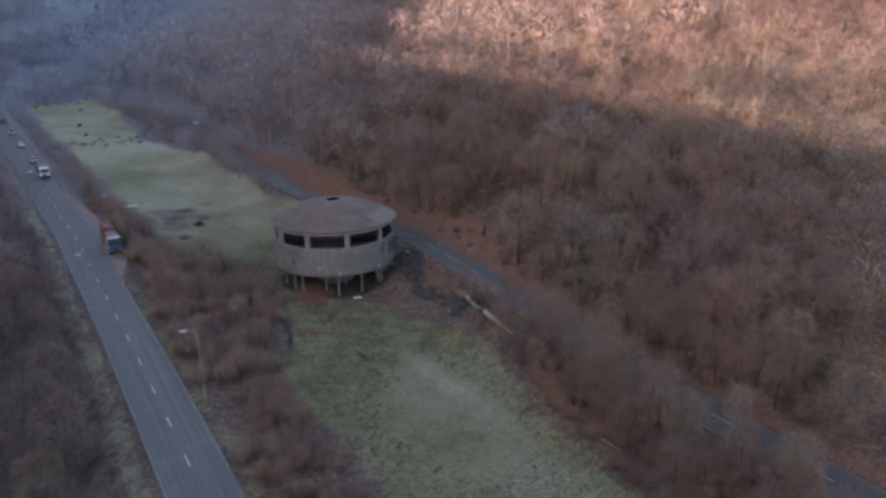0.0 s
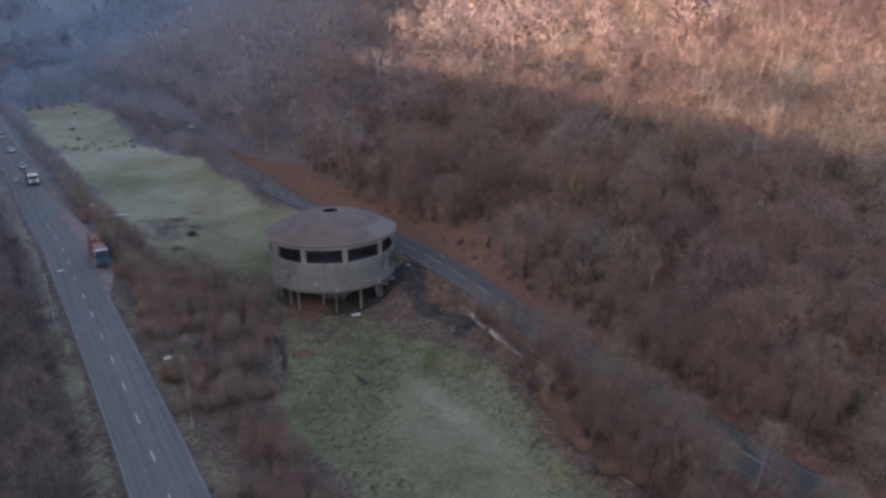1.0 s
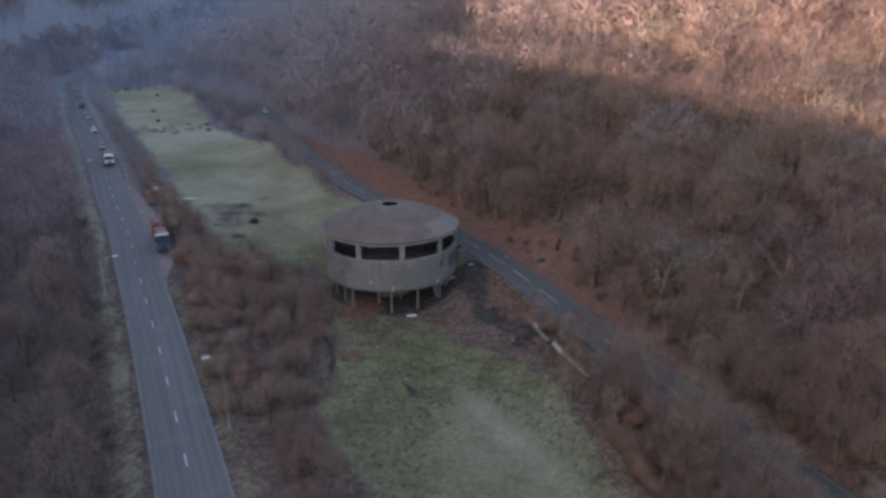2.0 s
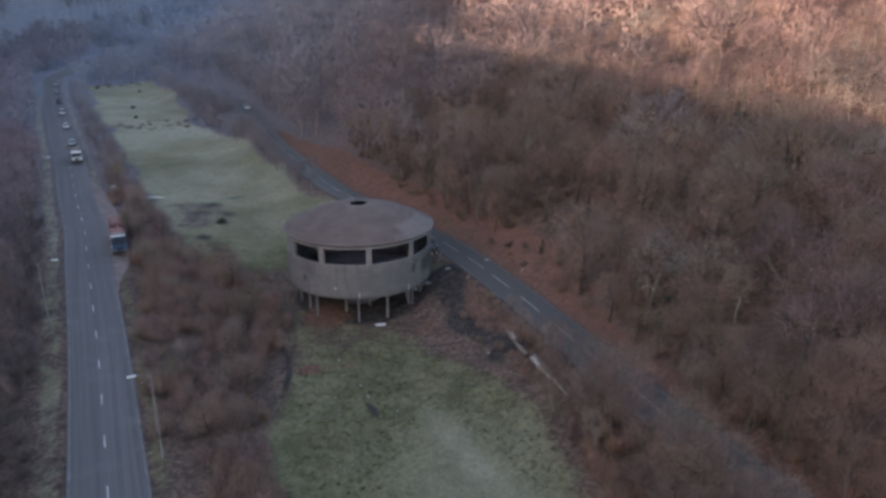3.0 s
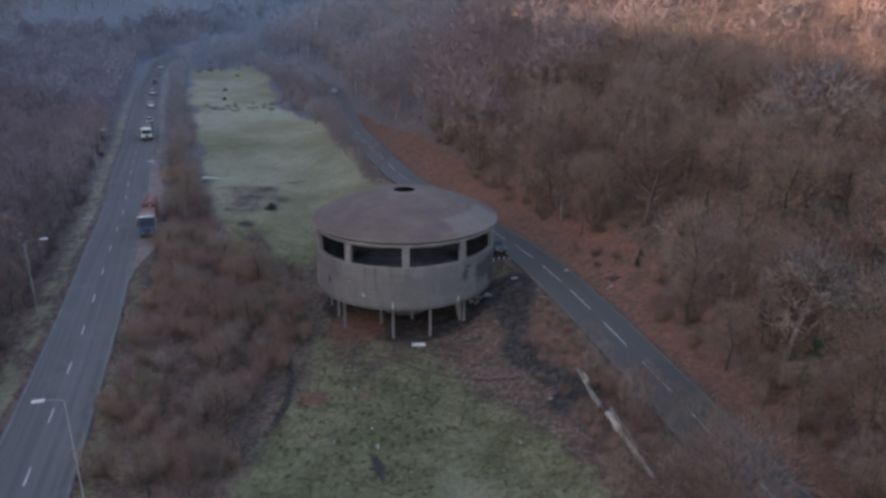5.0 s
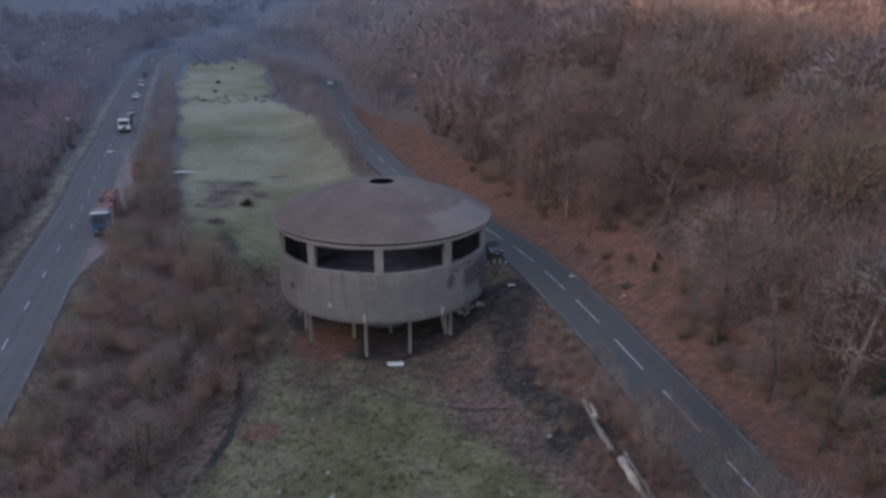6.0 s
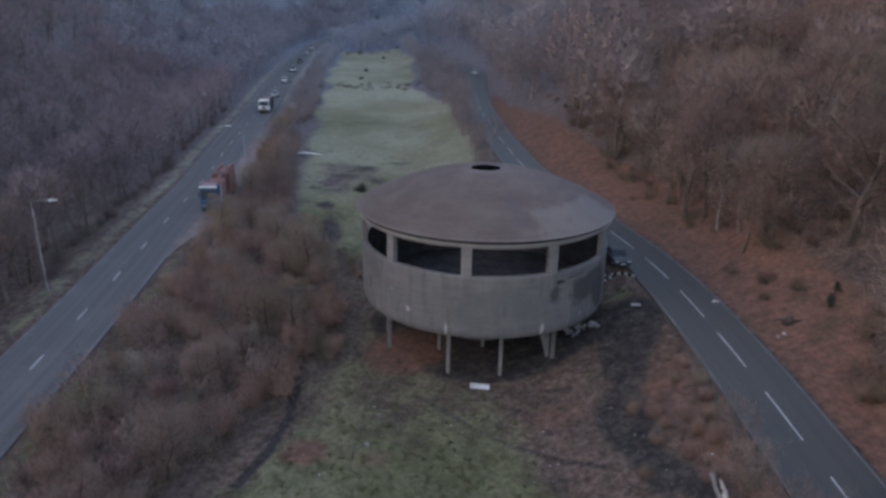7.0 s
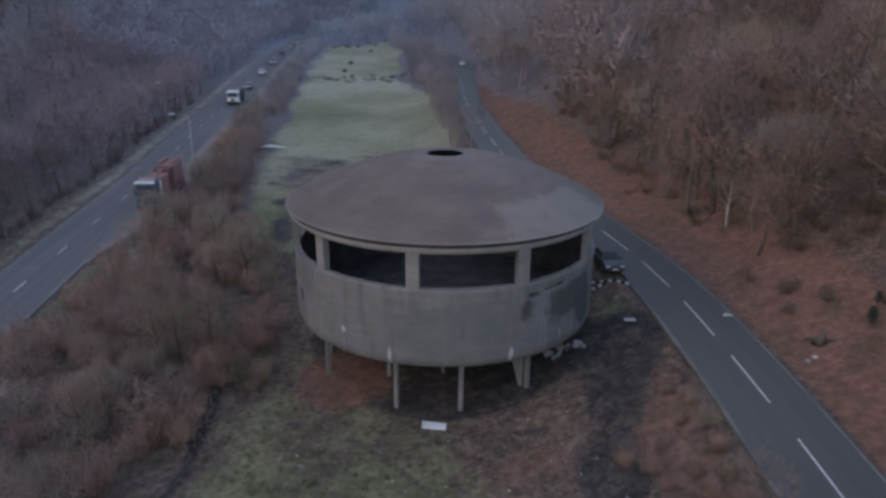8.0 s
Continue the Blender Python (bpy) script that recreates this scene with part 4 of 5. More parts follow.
def loose_board(x, y):
    b = part("white_board", box_bm(-0.8, 0.8, -0.34, 0.34, 0, 0.05, 0.012), M_BOARD)
    b.location, b.rotation_euler = (x, y, gz(x, y) + 0.05), (radians(6), radians(3), radians(-6))
    return tagged(b, "white rectangular board lying on the grass", "board")


loose_board(-0.9, -11.1)
sign = thing("ground_sign", "small blank pale grey board on two low stubs by the yard", "sign", "", "", (13.9, -3.2, gz(13.9, -3.2)))
part("panel", box_bm(-0.42, 0.42, -0.28, 0.28, 0.10, 0.15, 0.01), M_RUBBLE, sign, "blank weathered panel")
for px in (-0.3, 0.3):
    part("post", box_bm(px - 0.04, px + 0.04, -0.04, 0.04, -0.1, 0.11, 0.01), M_STEEL, sign)


def barrier_block(k, x, y, turn):
    z = gz(x, y)
    b = thing("barrier_block", "black and white plastic kerb block across the old entrance", "barrier", "entrance barrier blocks", "", (x, y, z), turn)
    part("block", box_bm(-0.145, 0.145, -0.10, 0.10, 0, 0.20, 0.03), M_KERBPAINT if k % 2 else M_BLACK, b)
    return b


for k in range(10):
    barrier_block(k, 12.6 + k * 0.30, 4.5 - k * 0.21, radians(-35))
for k in range(5):
    barrier_block(k, 12.4 + k * 0.28, 3.1 + k * 0.09, radians(18))
litter = part("plastic_bag", tube_bm([(0, 0, 0.02), (0.35, 0.1, 0.10), (0.7, 0.0, 0.03)], [0.08, 0.17, 0.06], 7), M_KERBPAINT)
litter.location, litter.scale = (20.75, -3.6, 4.02), (1.0, 1.5, 0.45)
tagged(litter, "flattened pale plastic bag on the road edge", "litter")


def rubble_piece(x, y, size, seed):
    rng = random.Random(seed)
    bm = bmesh.new()
    bmesh.ops.create_cube(bm, size=size * 1.7)
    wide, deep, high = rng.uniform(0.8, 1.5), rng.uniform(0.5, 1.1), rng.uniform(0.18, 0.5)
    for v in bm.verts:
        v.co = Vector((v.co.x * wide * rng.uniform(0.6, 1.15), v.co.y * deep * rng.uniform(0.6, 1.15), v.co.z * high * rng.uniform(0.7, 1.2)))
    bmesh.ops.bevel(bm, geom=list(bm.edges), offset=size * 0.07, segments=1, affect="EDGES")
    ob = part("rubble", bm, M_RUBBLE)
    ob.location, ob.rotation_euler = (x, y, gz(x, y) + size * 0.15), (rng.uniform(-.3, .3), rng.uniform(-.3, .3), rng.uniform(0, 6))
    return tagged(ob, "lump of broken pale concrete", "rubble", "rubble under the building")


rng0 = random.Random(11)
for k in range(14):
    rubble_piece(8.35 + rng0.gauss(0, 0.55), -4.4 + rng0.gauss(0, 0.6), rng0.uniform(0.14, 0.42), k)
for k in range(26):
    rubble_piece(rng0.uniform(-15, 14), rng0.uniform(-34, -13), rng0.uniform(0.07, 0.18), 40 + k)
for x, y in ((23.6, -10.2), (24.2, -9.9), (16.6, -17.5)):
    rubble_piece(x, y, 0.2, int(x * 7))
stump = thing("tree_stump", "dark rotten tree stump on the leafy verge", "stump", "", "", (25.2, -8.6, gz(25.2, -8.6)))
part("stump_base", tube_bm([(0, 0, -0.2), (0.05, 0.02, 0.35), (0.2, 0.05, 0.7)], [0.55, 0.38, 0.12], 9), M_BARK, stump)
part("root", tube_bm([(0.2, 0, 0.1), (0.9, -0.3, 0.25), (1.3, -0.5, 0.02)], [0.2, 0.14, 0.06], 7), M_BARK, stump)
part("root", tube_bm([(-0.2, 0.1, 0.1), (-0.7, 0.3, 0.2), (-1.1, 0.4, 0.0)], [0.2, 0.12, 0.05], 7), M_BARK, stump)


def fallen_trunk():
    t = thing("fallen_tree", "long pale barkless tree trunk fallen and broken on the bank", "fallen tree")
    rng = random.Random(8)

    def pole(name, x0, y0, x1, y1, r0, r1, z0, z1, material, label=""):
        n = 18
        pts, rad = [], []
        bend = rng.uniform(-0.12, 0.12)
        for k in range(n):
            f = k / (n - 1)
            x, y = x0 + (x1 - x0) * f + bend * math.sin(f * 3.1) + rng.gauss(0, 0.025), y0 + (y1 - y0) * f
            pts.append((x, y, gz(x, y) + z0 + (z1 - z0) * f + rng.gauss(0, 0.025)))
            rad.append((r0 + (r1 - r0) * f) * rng.uniform(0.72, 1.25))
        return part(name, tube_bm(pts, rad, 8), material, t, label)

    pole("upper_trunk", 11.72, -26.2, 11.12, -32.3, 0.15, 0.24, 0.75, 0.62, M_LOG_GREY, "greyer upper length with bark left on")
    pole("trunk", 11.28, -33.3, 10.70, -42.2, 0.36, 0.12, 0.62, 0.42, M_LOG)
    pole("split_half", 11.62, -33.2, 11.15, -38.6, 0.18, 0.08, 0.75, 0.5, M_LOG_GREY, "dull brown half split from the trunk")
    pole("splinter", 11.95, -26.9, 11.62, -28.6, 0.08, 0.2, 0.8, 0.75, M_LOG, "pale splintered end")
    pole("broken_joint", 11.12, -32.3, 11.28, -33.6, 0.17, 0.22, 0.5, 0.5, M_BARK, "dark rotten break between the lengths")
    part("root_plate", tube_bm([(10.75, -41.9, gz(10.75, -42) + 0.3), (10.65, -42.7, gz(10.65, -42.7) + 0.4)], [0.2, 0.12], 9), M_BARK, t, "dark root end")
    for y, dx in ((-30.2, 1.1), (-31.8, -0.7), (-34.2, 0.9), (-35.1, 1.3), (-36.5, -0.6), (-38.2, 1.0), (-39.6, 0.6)):
        part("limb_stub", tube_bm([(11.1, y, gz(11.0, y) + 0.6), (11.1 + dx * 0.5, y - 0.5, gz(11.0, y) + 0.85), (11.1 + dx, y - 0.8, gz(11.0 + dx, y) + 1.1)], [0.10, 0.06, 0.02], 6), M_BARK if dx > 0 else M_LOG_GREY, t)


fallen_trunk()
branch = part("fallen_branch", tube_bm([(5.0, -66.4, gz(5.0, -66.4) + 0.5), (5.2, -67.6, gz(5.2, -67.6) + 0.42), (5.3, -69.3, gz(5.3, -69.3) + 0.3)], [0.05, 0.11, 0.13], 8), M_LOG)
tagged(branch, "short pale barkless branch lying in scrub", "fallen branch")
tarp = part("plastic_sheet", tube_bm([(-30.4, 68.3, 0.18), (-28.6, 68.0, 0.4), (-27.0, 68.2, 0.25), (-25.2, 67.9, 0.12)], [0.10, 0.30, 0.2, 0.08], 7), M_BOARD)
tarp.location = (0, 0, gz(-28, 68))
tagged(tarp, "crumpled white plastic sheet at the field edge", "litter")


# ---- trees ----
def seg_tris(p0, p1, r0, r1, sides):
    p0, p1 = np.asarray(p0, float), np.asarray(p1, float)
    d = p1 - p0
    d = d / (np.linalg.norm(d) + 1e-9)
    u = np.cross(d, (0.3, 0.9, 0.2))
    u /= np.linalg.norm(u) + 1e-9
    v = np.cross(d, u)
    a = np.arange(sides) * math.tau / sides
    ring = np.cos(a)[:, None] * u + np.sin(a)[:, None] * v
    a0, a1 = p0 + r0 * ring, p1 + r1 * ring
    b0, b1 = np.roll(a0, -1, 0), np.roll(a1, -1, 0)
    return np.concatenate([np.stack([a0, b0, b1], 1), np.stack([a0, b1, a1], 1)])


def slivers(rng, base, way, length, width):
    """Thin pointed twigs as single triangles."""
    way = way / (np.linalg.norm(way, axis=1, keepdims=True) + 1e-9)
    side = np.cross(way, rng.normal(size=way.shape))
    side /= np.linalg.norm(side, axis=1, keepdims=True) + 1e-9
    return np.stack([base - side * width[:, None] / 2, base + side * width[:, None] / 2, base + way * length[:, None]], 1)


def tree_shape(seed, h, spread, twigs, twig_len, twig_w, sides=5, limbs=8, low=0.28, up=0.55, subs=3, girth=0.017):
    """Wood and twigs of a bare tree, as triangles."""
    rng = np.random.default_rng(seed)
    wood, ends = [], []
    r = h * girth
    pts = [np.zeros(3)]
    for k in range(4):
        pts.append(pts[-1] + np.array([rng.normal(0, 0.03 * h), rng.normal(0, 0.03 * h), h * 0.2]))
    rad = [r * 1.25, r, r * 0.75, r * 0.5, r * 0.22]
    for k in range(4):
        wood.append(seg_tris(pts[k] - ([0, 0, 0.4] if k == 0 else [0, 0, 0]), pts[k + 1], rad[k], rad[k + 1], sides))
    stem = np.array(pts)
    for k in range(limbs):
        f = low + (0.98 - low) * (k + rng.uniform(0, 0.9)) / limbs
        p = np.array([np.interp(f * 0.8 * h, stem[:, 2], stem[:, i]) for i in range(3)])
        az = rng.uniform(0, math.tau) if k == 0 else az + 2.4 + rng.normal(0, 0.4)
        reach = spread * (1.15 - 0.75 * abs(f - 0.5)) * rng.uniform(0.7, 1.1)
        way = np.array([math.cos(az), math.sin(az), up + rng.uniform(-0.15, 0.35)])
        mid = p + way * reach * 0.5
        end = mid + (way + [0, 0, 0.35]) * reach * 0.45
        rr = r * (0.55 - 0.3 * f)
        wood.append(seg_tris(p, mid, rr, rr * 0.65, max(3, sides - 1)))
        wood.append(seg_tris(mid, end, rr * 0.65, rr * 0.2, 3))
        ends += [(mid, end)]
        for _ in range(subs):
            q = mid + (end - mid) * rng.uniform(-0.5, 0.8)
            w2 = way + rng.normal(0, 0.6, 3)
            e2 = q + w2 * reach * rng.uniform(0.25, 0.5)
            wood.append(seg_tris(q, e2, rr * 0.35, rr * 0.1, 3))
            ends.append((q, e2))
    ends.append((stem[3], stem[4] + [0, 0, h * 0.12]))
    e = np.array(ends)
    pick = rng.integers(0, len(e), twigs)
    f = rng.uniform(0.1, 1.05, twigs)[:, None]
    base = e[pick, 0] * (1 - f) + e[pick, 1] * f + rng.normal(0, 0.045 * h, (twigs, 3))
    way = (e[pick, 1] - e[pick, 0])
    way = way / (np.linalg.norm(way, axis=1, keepdims=True) + 1e-9) * 0.8 + rng.normal(0, 0.62, (twigs, 3)) + [0, 0, 0.45]
    shell = rng.uniform(0, 1, twigs) < 0.62
    ball = rng.normal(0, 1, (twigs, 3))
    ball /= np.linalg.norm(ball, axis=1, keepdims=True) + 1e-9
    ball[:, 2] = np.where(rng.uniform(0, 1, twigs) < 0.75, np.abs(ball[:, 2]), ball[:, 2])
    lobes = 1.0 + 0.22 * np.sin(ball[:, :1] * 5 + seed) * np.cos(ball[:, 1:2] * 4 - seed)
    top = stem[3] * [1, 1, 0] + [0, 0, h * 0.60] + ball * [spread * 1.05, spread * 1.05, h * 0.38] * lobes * rng.uniform(0.80, 1.0, (twigs, 1))
    base = np.where(shell[:, None], top, base)
    way = np.where(shell[:, None], ball * 0.9 + rng.normal(0, 0.55, (twigs, 3)) + [0, 0, 0.25], way)
    base[:, 2] = np.maximum(base[:, 2], 0.12 * h)
    tw = slivers(rng, base, way, twig_len * rng.uniform(0.5, 1.3, twigs), twig_w * rng.uniform(0.6, 1.4, twigs))
    return np.concatenate(wood), tw


def shrub_shape(seed, h, spread, twigs, twig_len, twig_w):
    rng = np.random.default_rng(seed)
    wood = []
    n = 9
    tips = []
    for k in range(n):
        az, lean = rng.uniform(0, math.tau), rng.uniform(0.2, 0.9)
        tip = np.array([math.cos(az) * spread * lean, math.sin(az) * spread * lean, h * rng.uniform(0.55, 0.95)])
        root = np.array([math.cos(az), math.sin(az), 0]) * spread * 0.12 - [0, 0, 0.2]
        wood.append(seg_tris(root, tip, 0.035, 0.01, 3))
        tips.append((root, tip))
    e = np.array(tips)
    pick = rng.integers(0, n, twigs)
    f = rng.uniform(0.15, 1.0, twigs)[:, None]
    base = e[pick, 0] * (1 - f) + e[pick, 1] * f + rng.normal(0, 0.17 * spread, (twigs, 3))
    base[:, 2] = np.abs(base[:, 2]) * 0.9 + 0.02
    way = rng.normal(0, 0.7, (twigs, 3)) + [0, 0, 0.55] + base * 0.12
    return np.concatenate(wood), slivers(rng, base, way, twig_len * rng.uniform(0.5, 1.3, twigs), twig_w * rng.uniform(0.6, 1.4, twigs))


def crowned(tris, share, mid):
    """Turns loose twigs outward from the middle of their crown, so that a crown takes the light as one soft mass."""
    a = np.cross(tris[:, 1] - tris[:, 0], tris[:, 2] - tris[:, 0])
    a /= np.linalg.norm(a, axis=1, keepdims=True) + 1e-9
    out = tris.mean(1) - mid
    out /= np.linalg.norm(out, axis=1, keepdims=True) + 1e-9
    back = (a * out).sum(1) < 0
    tris = tris.copy()
    tris[back, 1], tris[back, 2] = tris[back, 2].copy(), tris[back, 1].copy()
    a[back] *= -1
    n = out * share + a * (1 - share)
    return tris, n / (np.linalg.norm(n, axis=1, keepdims=True) + 1e-9)


def faces_of(tris):
    a = np.cross(tris[:, 1] - tris[:, 0], tris[:, 2] - tris[:, 0])
    return a / (np.linalg.norm(a, axis=1, keepdims=True) + 1e-9)


def soup(name, tris, materials, index=None, tint=None, normals=None):
    """A mesh of loose triangles."""
    n = len(tris)
    me = bpy.data.meshes.new(name)
    me.vertices.add(3 * n)
    me.vertices.foreach_set("co", np.ascontiguousarray(tris, np.float32).ravel())
    me.loops.add(3 * n)
    me.loops.foreach_set("vertex_index", np.arange(3 * n, dtype=np.int32))
    me.polygons.add(n)
    me.polygons.foreach_set("loop_start", np.arange(0, 3 * n, 3, dtype=np.int32))
    for mt in materials:
        me.materials.append(mt)
    if index is not None:
        me.polygons.foreach_set("material_index", np.ascontiguousarray(index, np.int32))
    if tint is not None:
        att = me.attributes.new("tint", "FLOAT", "FACE")
        att.data.foreach_set("value", np.ascontiguousarray(tint, np.float32))
    me.update(calc_edges=True)
    if normals is not None:
        att = me.attributes.new("custom_normal", "FLOAT_VECTOR", "POINT")
        att.data.foreach_set("vector", np.repeat(normals, 3, 0).astype(np.float32).ravel())
    return me


def tree_thing(name, wood, twigs, bark, leaf, label, category, group, stem="trunk"):
    t = thing(name, label, category, group)
    tall = twigs[:, :, 2].max()
    twigs, normals = crowned(twigs, 0.6, np.array([0.0, 0.0, 0.35 * tall]))
    for n, tris, mt, nor in ((stem, wood, bark, None), ("crown", twigs, leaf, normals)):
        ob = new(n, soup(n, tris, [mt], None, None, nor))
        ob.parent = t
    return t


used = set()


def plant(proto, x, y, turn, size):
    m = Matrix.LocRotScale((x, y, gz(x, y) - 0.05), Euler((0, 0, turn)), None)
    if proto.name not in used:
        used.add(proto.name)
        ob = proto
    else:
        ob = copy_thing(proto, m)
    ob.matrix_basis = m @ Matrix.Diagonal((size, size, size, 1))
    return ob


LABELS = {"tree": "bare winter broadleaf tree with a fine purplish-brown crown", "birch": "bare silver birch tree with a pale trunk", "shrub": "tangled leafless bramble and hawthorn shrub", "ivy": "tree clad in dark green ivy"}
trees = [tree_thing("tree", *tree_shape(10 + k, 9.0 + (k % 3), 2.6 + 0.35 * (k % 4), 2500, 0.74, 0.037), M_BARK, M_TWIG, LABELS["tree"], "tree", "bare valley trees") for k in range(6)]
thin_trees = [tree_thing("tree", *tree_shape(50 + k, 8.5, 2.5, 1300, 0.8, 0.034, 5, 10, 0.3, 0.9), M_PALEBARK, M_TWIG, "slender bare tree with a pale grey trunk and open crown", "tree", "slender roadside trees") for k in range(4)]
birches = [tree_thing("birch_tree", *tree_shape(40 + k, 8.0, 1.5, 1100, 0.8, 0.04, 5, 9, 0.35, 1.1), M_BIRCH, M_TWIG, LABELS["birch"], "tree", "birch trees") for k in range(3)]
shrubs = [tree_thing("shrub", *shrub_shape(60 + k, 2.6, 1.9, 1500, 0.58, 0.036), M_BARK, M_BRAMBLE, LABELS["shrub"], "shrub", "scrub shrubs", "stem") for k in range(5)]


def leaf_cloud(seed, h, spread, n, size):
    """Small evergreen leaves in clumps on a stem."""
    rng = np.random.default_rng(seed)
    wood = seg_tris((0, 0, -0.3), (0, 0, h * 0.9), 0.16, 0.04, 5)
    clumps = rng.normal(0, 1, (14, 3)) * [spread * 0.5, spread * 0.5, 0] + np.stack([np.zeros(14), np.zeros(14), rng.uniform(0.15, 0.95, 14) * h], 1)
    clumps[:, :2] *= (1.15 - clumps[:, 2:3] / h)
    base = clumps[rng.integers(0, 14, n)] + rng.normal(0, 0.28 * spread, (n, 3)) * [1, 1, 0.8]
    base[:, 2] = np.clip(base[:, 2], 0.05, None)
    return wood, slivers(rng, base, rng.normal(0, 1, (n, 3)), size * rng.uniform(0.6, 1.3, n), size * rng.uniform(0.5, 0.9, n))


ivies = [tree_thing("evergreen_bush", *leaf_cloud(80 + k, 3.2 + k, 1.1, 900, 0.26), M_BARK, (M_GORSE, M_IVY)[k % 2], "dark green evergreen bush among bare trees", "bush", "evergreen bushes", "stem") for k in range(2)]

pr = random.Random(21)


def oak_sightline(x, y):
    """Distance from the strip kept clear so that the camera sees the old oak."""
    along = np.clip(((33.0 - x) * 7.5 + (-2.0 - y) * 12.0) / 200.25, 0, 1)
    return np.hypot(x - 33.0 + 7.5 * along, y + 2.0 + 12.0 * along)


def clear_of_things(x, y):
    sw, se = x - float(at_y(XW, y)), x - float(at_y(XE, y))
    if abs(se) < 4.6 or -6.5 < sw < (5.4 if y < 0 else 6.5) or math.hypot(x, y) < 13.5:
        return False
    if 0 < sw < 7.3 and 0 < y < 80:
        return False
    if 6 < x < 16 and -30 < y < 12:
        return False
    if x < -28.5 and x > -36 and -46 < y < -29:
        return False
    if 8.2 < x < 12.4 and -46 < y < -25:
        return False
    if oak_sightline(x, y) < 5.0:
        return False
    return True


def scatter(protos, count, x0, x1, y0, y1, lo, hi, rule):
    done = tries = 0
    while done < count and tries < count * 60:
        tries += 1
        x, y = pr.uniform(x0, x1), pr.uniform(y0, y1)
        if clear_of_things(x, y) and rule(x, y, x - float(at_y(XW, y)), x - float(at_y(XE, y)), float(at_y(FIELD_W, y)), float(at_y(FIELD_E, y))):
            plant(protos[pr.randrange(len(protos))], x, y, pr.uniform(0, 6.28), pr.uniform(lo, hi))
            done += 1


# scrub between the main road and the field
scatter(shrubs, 14, -20, -12, -7, 17, 0.35, 0.65, lambda x, y, sw, se, fw, fe: x < fw + 2.0)
scatter(shrubs, 124, -38, -14, -75, 75, 0.7, 1.35, lambda x, y, sw, se, fw, fe: sw > (5.4 if y < 0 else 7.0) and x < fw - 0.5)
scatter(trees, 46, -38, -14, -80, 90, 0.38, 0.62, lambda x, y, sw, se, fw, fe: sw > 8.5 and x < fw - 2.0)
# bank between the field and the side road
scatter(shrubs, 62, 2, 15, -85, -18, 0.5, 1.1, lambda x, y, sw, se, fw, fe: x > fe + 0.5 and se < -4.5)
scatter(trees, 22, 2, 14.5, -95, -22, 0.42, 0.75, lambda x, y, sw, se, fw, fe: x > fe + 1.5 and se < -4.5)
scatter(birches, 8, 6, 14.5, -90, -30, 0.6, 0.85, lambda x, y, sw, se, fw, fe: x > fe + 1.5)
scatter(shrubs, 30, -2, 12, 18, 90, 0.3, 0.65, lambda x, y, sw, se, fw, fe: x > fe - 0.5 and se < -4.3)
scatter(thin_trees, 26, 4, 16, -104, -42, 0.6, 1.0, lambda x, y, sw, se, fw, fe: -11 < se < -4.6)
scatter(thin_trees, 13, 8, 16, -80, -47, 0.8, 1.1, lambda x, y, sw, se, fw, fe: -11 < se < -4.6)
scatter(trees, 16, 20, 30, -100, -48, 0.5, 0.85, lambda x, y, sw, se, fw, fe: 4.6 < se < 9)
scatter(thin_trees, 12, 20, 30, -90, -44, 0.7, 1.0, lambda x, y, sw, se, fw, fe: 4.4 < se < 8)
scatter(birches, 7, 6, 16, -92, -46, 0.7, 0.95, lambda x, y, sw, se, fw, fe: -9.5 < se < -5)
for x, y, s in ((12.9, -33.2, 0.62), (13.2, -38.4, 0.7), (12.7, -28.3, 0.55), (13.6, -24.8, 0.5), (13.3, -43.0, 0.8)):
    plant(thin_trees[int(y) % 4], x, y, x * y, s)
for x, y, s in ((9.6, -17.6, 0.42), (10.9, -18.6, 0.5), (11.7, -17.2, 0.4), (12.6, -19.8, 0.36), (10.2, -21.4, 0.4), (13.2, -23.0, 0.45), (8.6, -24.2, 0.35), (12.0, -26.2, 0.5), (9.9, -30.4, 0.4), (13.4, -31.9, 0.45), (9.4, -34.6, 0.45), (13.2, -34.8, 0.5), (12.2, -28.6, 0.4), (12.9, -30.6, 0.5), (12.7, -33.4, 0.55), (9.6, -32.6, 0.4), (12.8, -36.2, 0.6), (9.2, -36.4, 0.4), (12.6, -39.0, 0.5), (9.7, -28.0, 0.45), (13.6, -27.4, 0.5), (13.6, -12.5, 0.3), (14.5, -14.2, 0.36), (13.3, -15.4, 0.36), (14.6, -16.6, 0.42), (14.9, -11.2, 0.26), (14.3, -18.6, 0.46), (11.2, -20.2, 0.36), (12.9, -21.6, 0.5), (14.0, -20.6, 0.42), (14.9, -8.6, 0.22), (13.9, -22.6, 0.5), (11.6, -23.4, 0.4)):
    plant(shrubs[int(x * 10) % 5], x, y, x * y, s)
scatter(shrubs, 40, 0, 30, -105, -50, 0.6, 1.1, lambda x, y, sw, se, fw, fe: (x > fe and se < -4.5) or 5 < se < 10)
scatter(trees, 6, -31.5, -27, 10, 26, 0.42, 0.55, lambda x, y, sw, se, fw, fe: sw > 8.6)
scatter(shrubs, 14, -33, -27, 6, 28, 0.7, 1.1, lambda x, y, sw, se, fw, fe: sw > 8.2)
# lower hillside above the side road
scatter(trees, 112, 22, 62, -95, 70, 0.8, 1.3, lambda x, y, sw, se, fw, fe: se > 7.0)
scatter(trees, 26, 22, 36, -78, -12, 0.45, 0.85, lambda x, y, sw, se, fw, fe: 6.0 < se < 12)
scatter(shrubs, 46, 21, 34, -80, -10, 0.35, 0.8, lambda x, y, sw, se, fw, fe: 5.6 < se < 11)
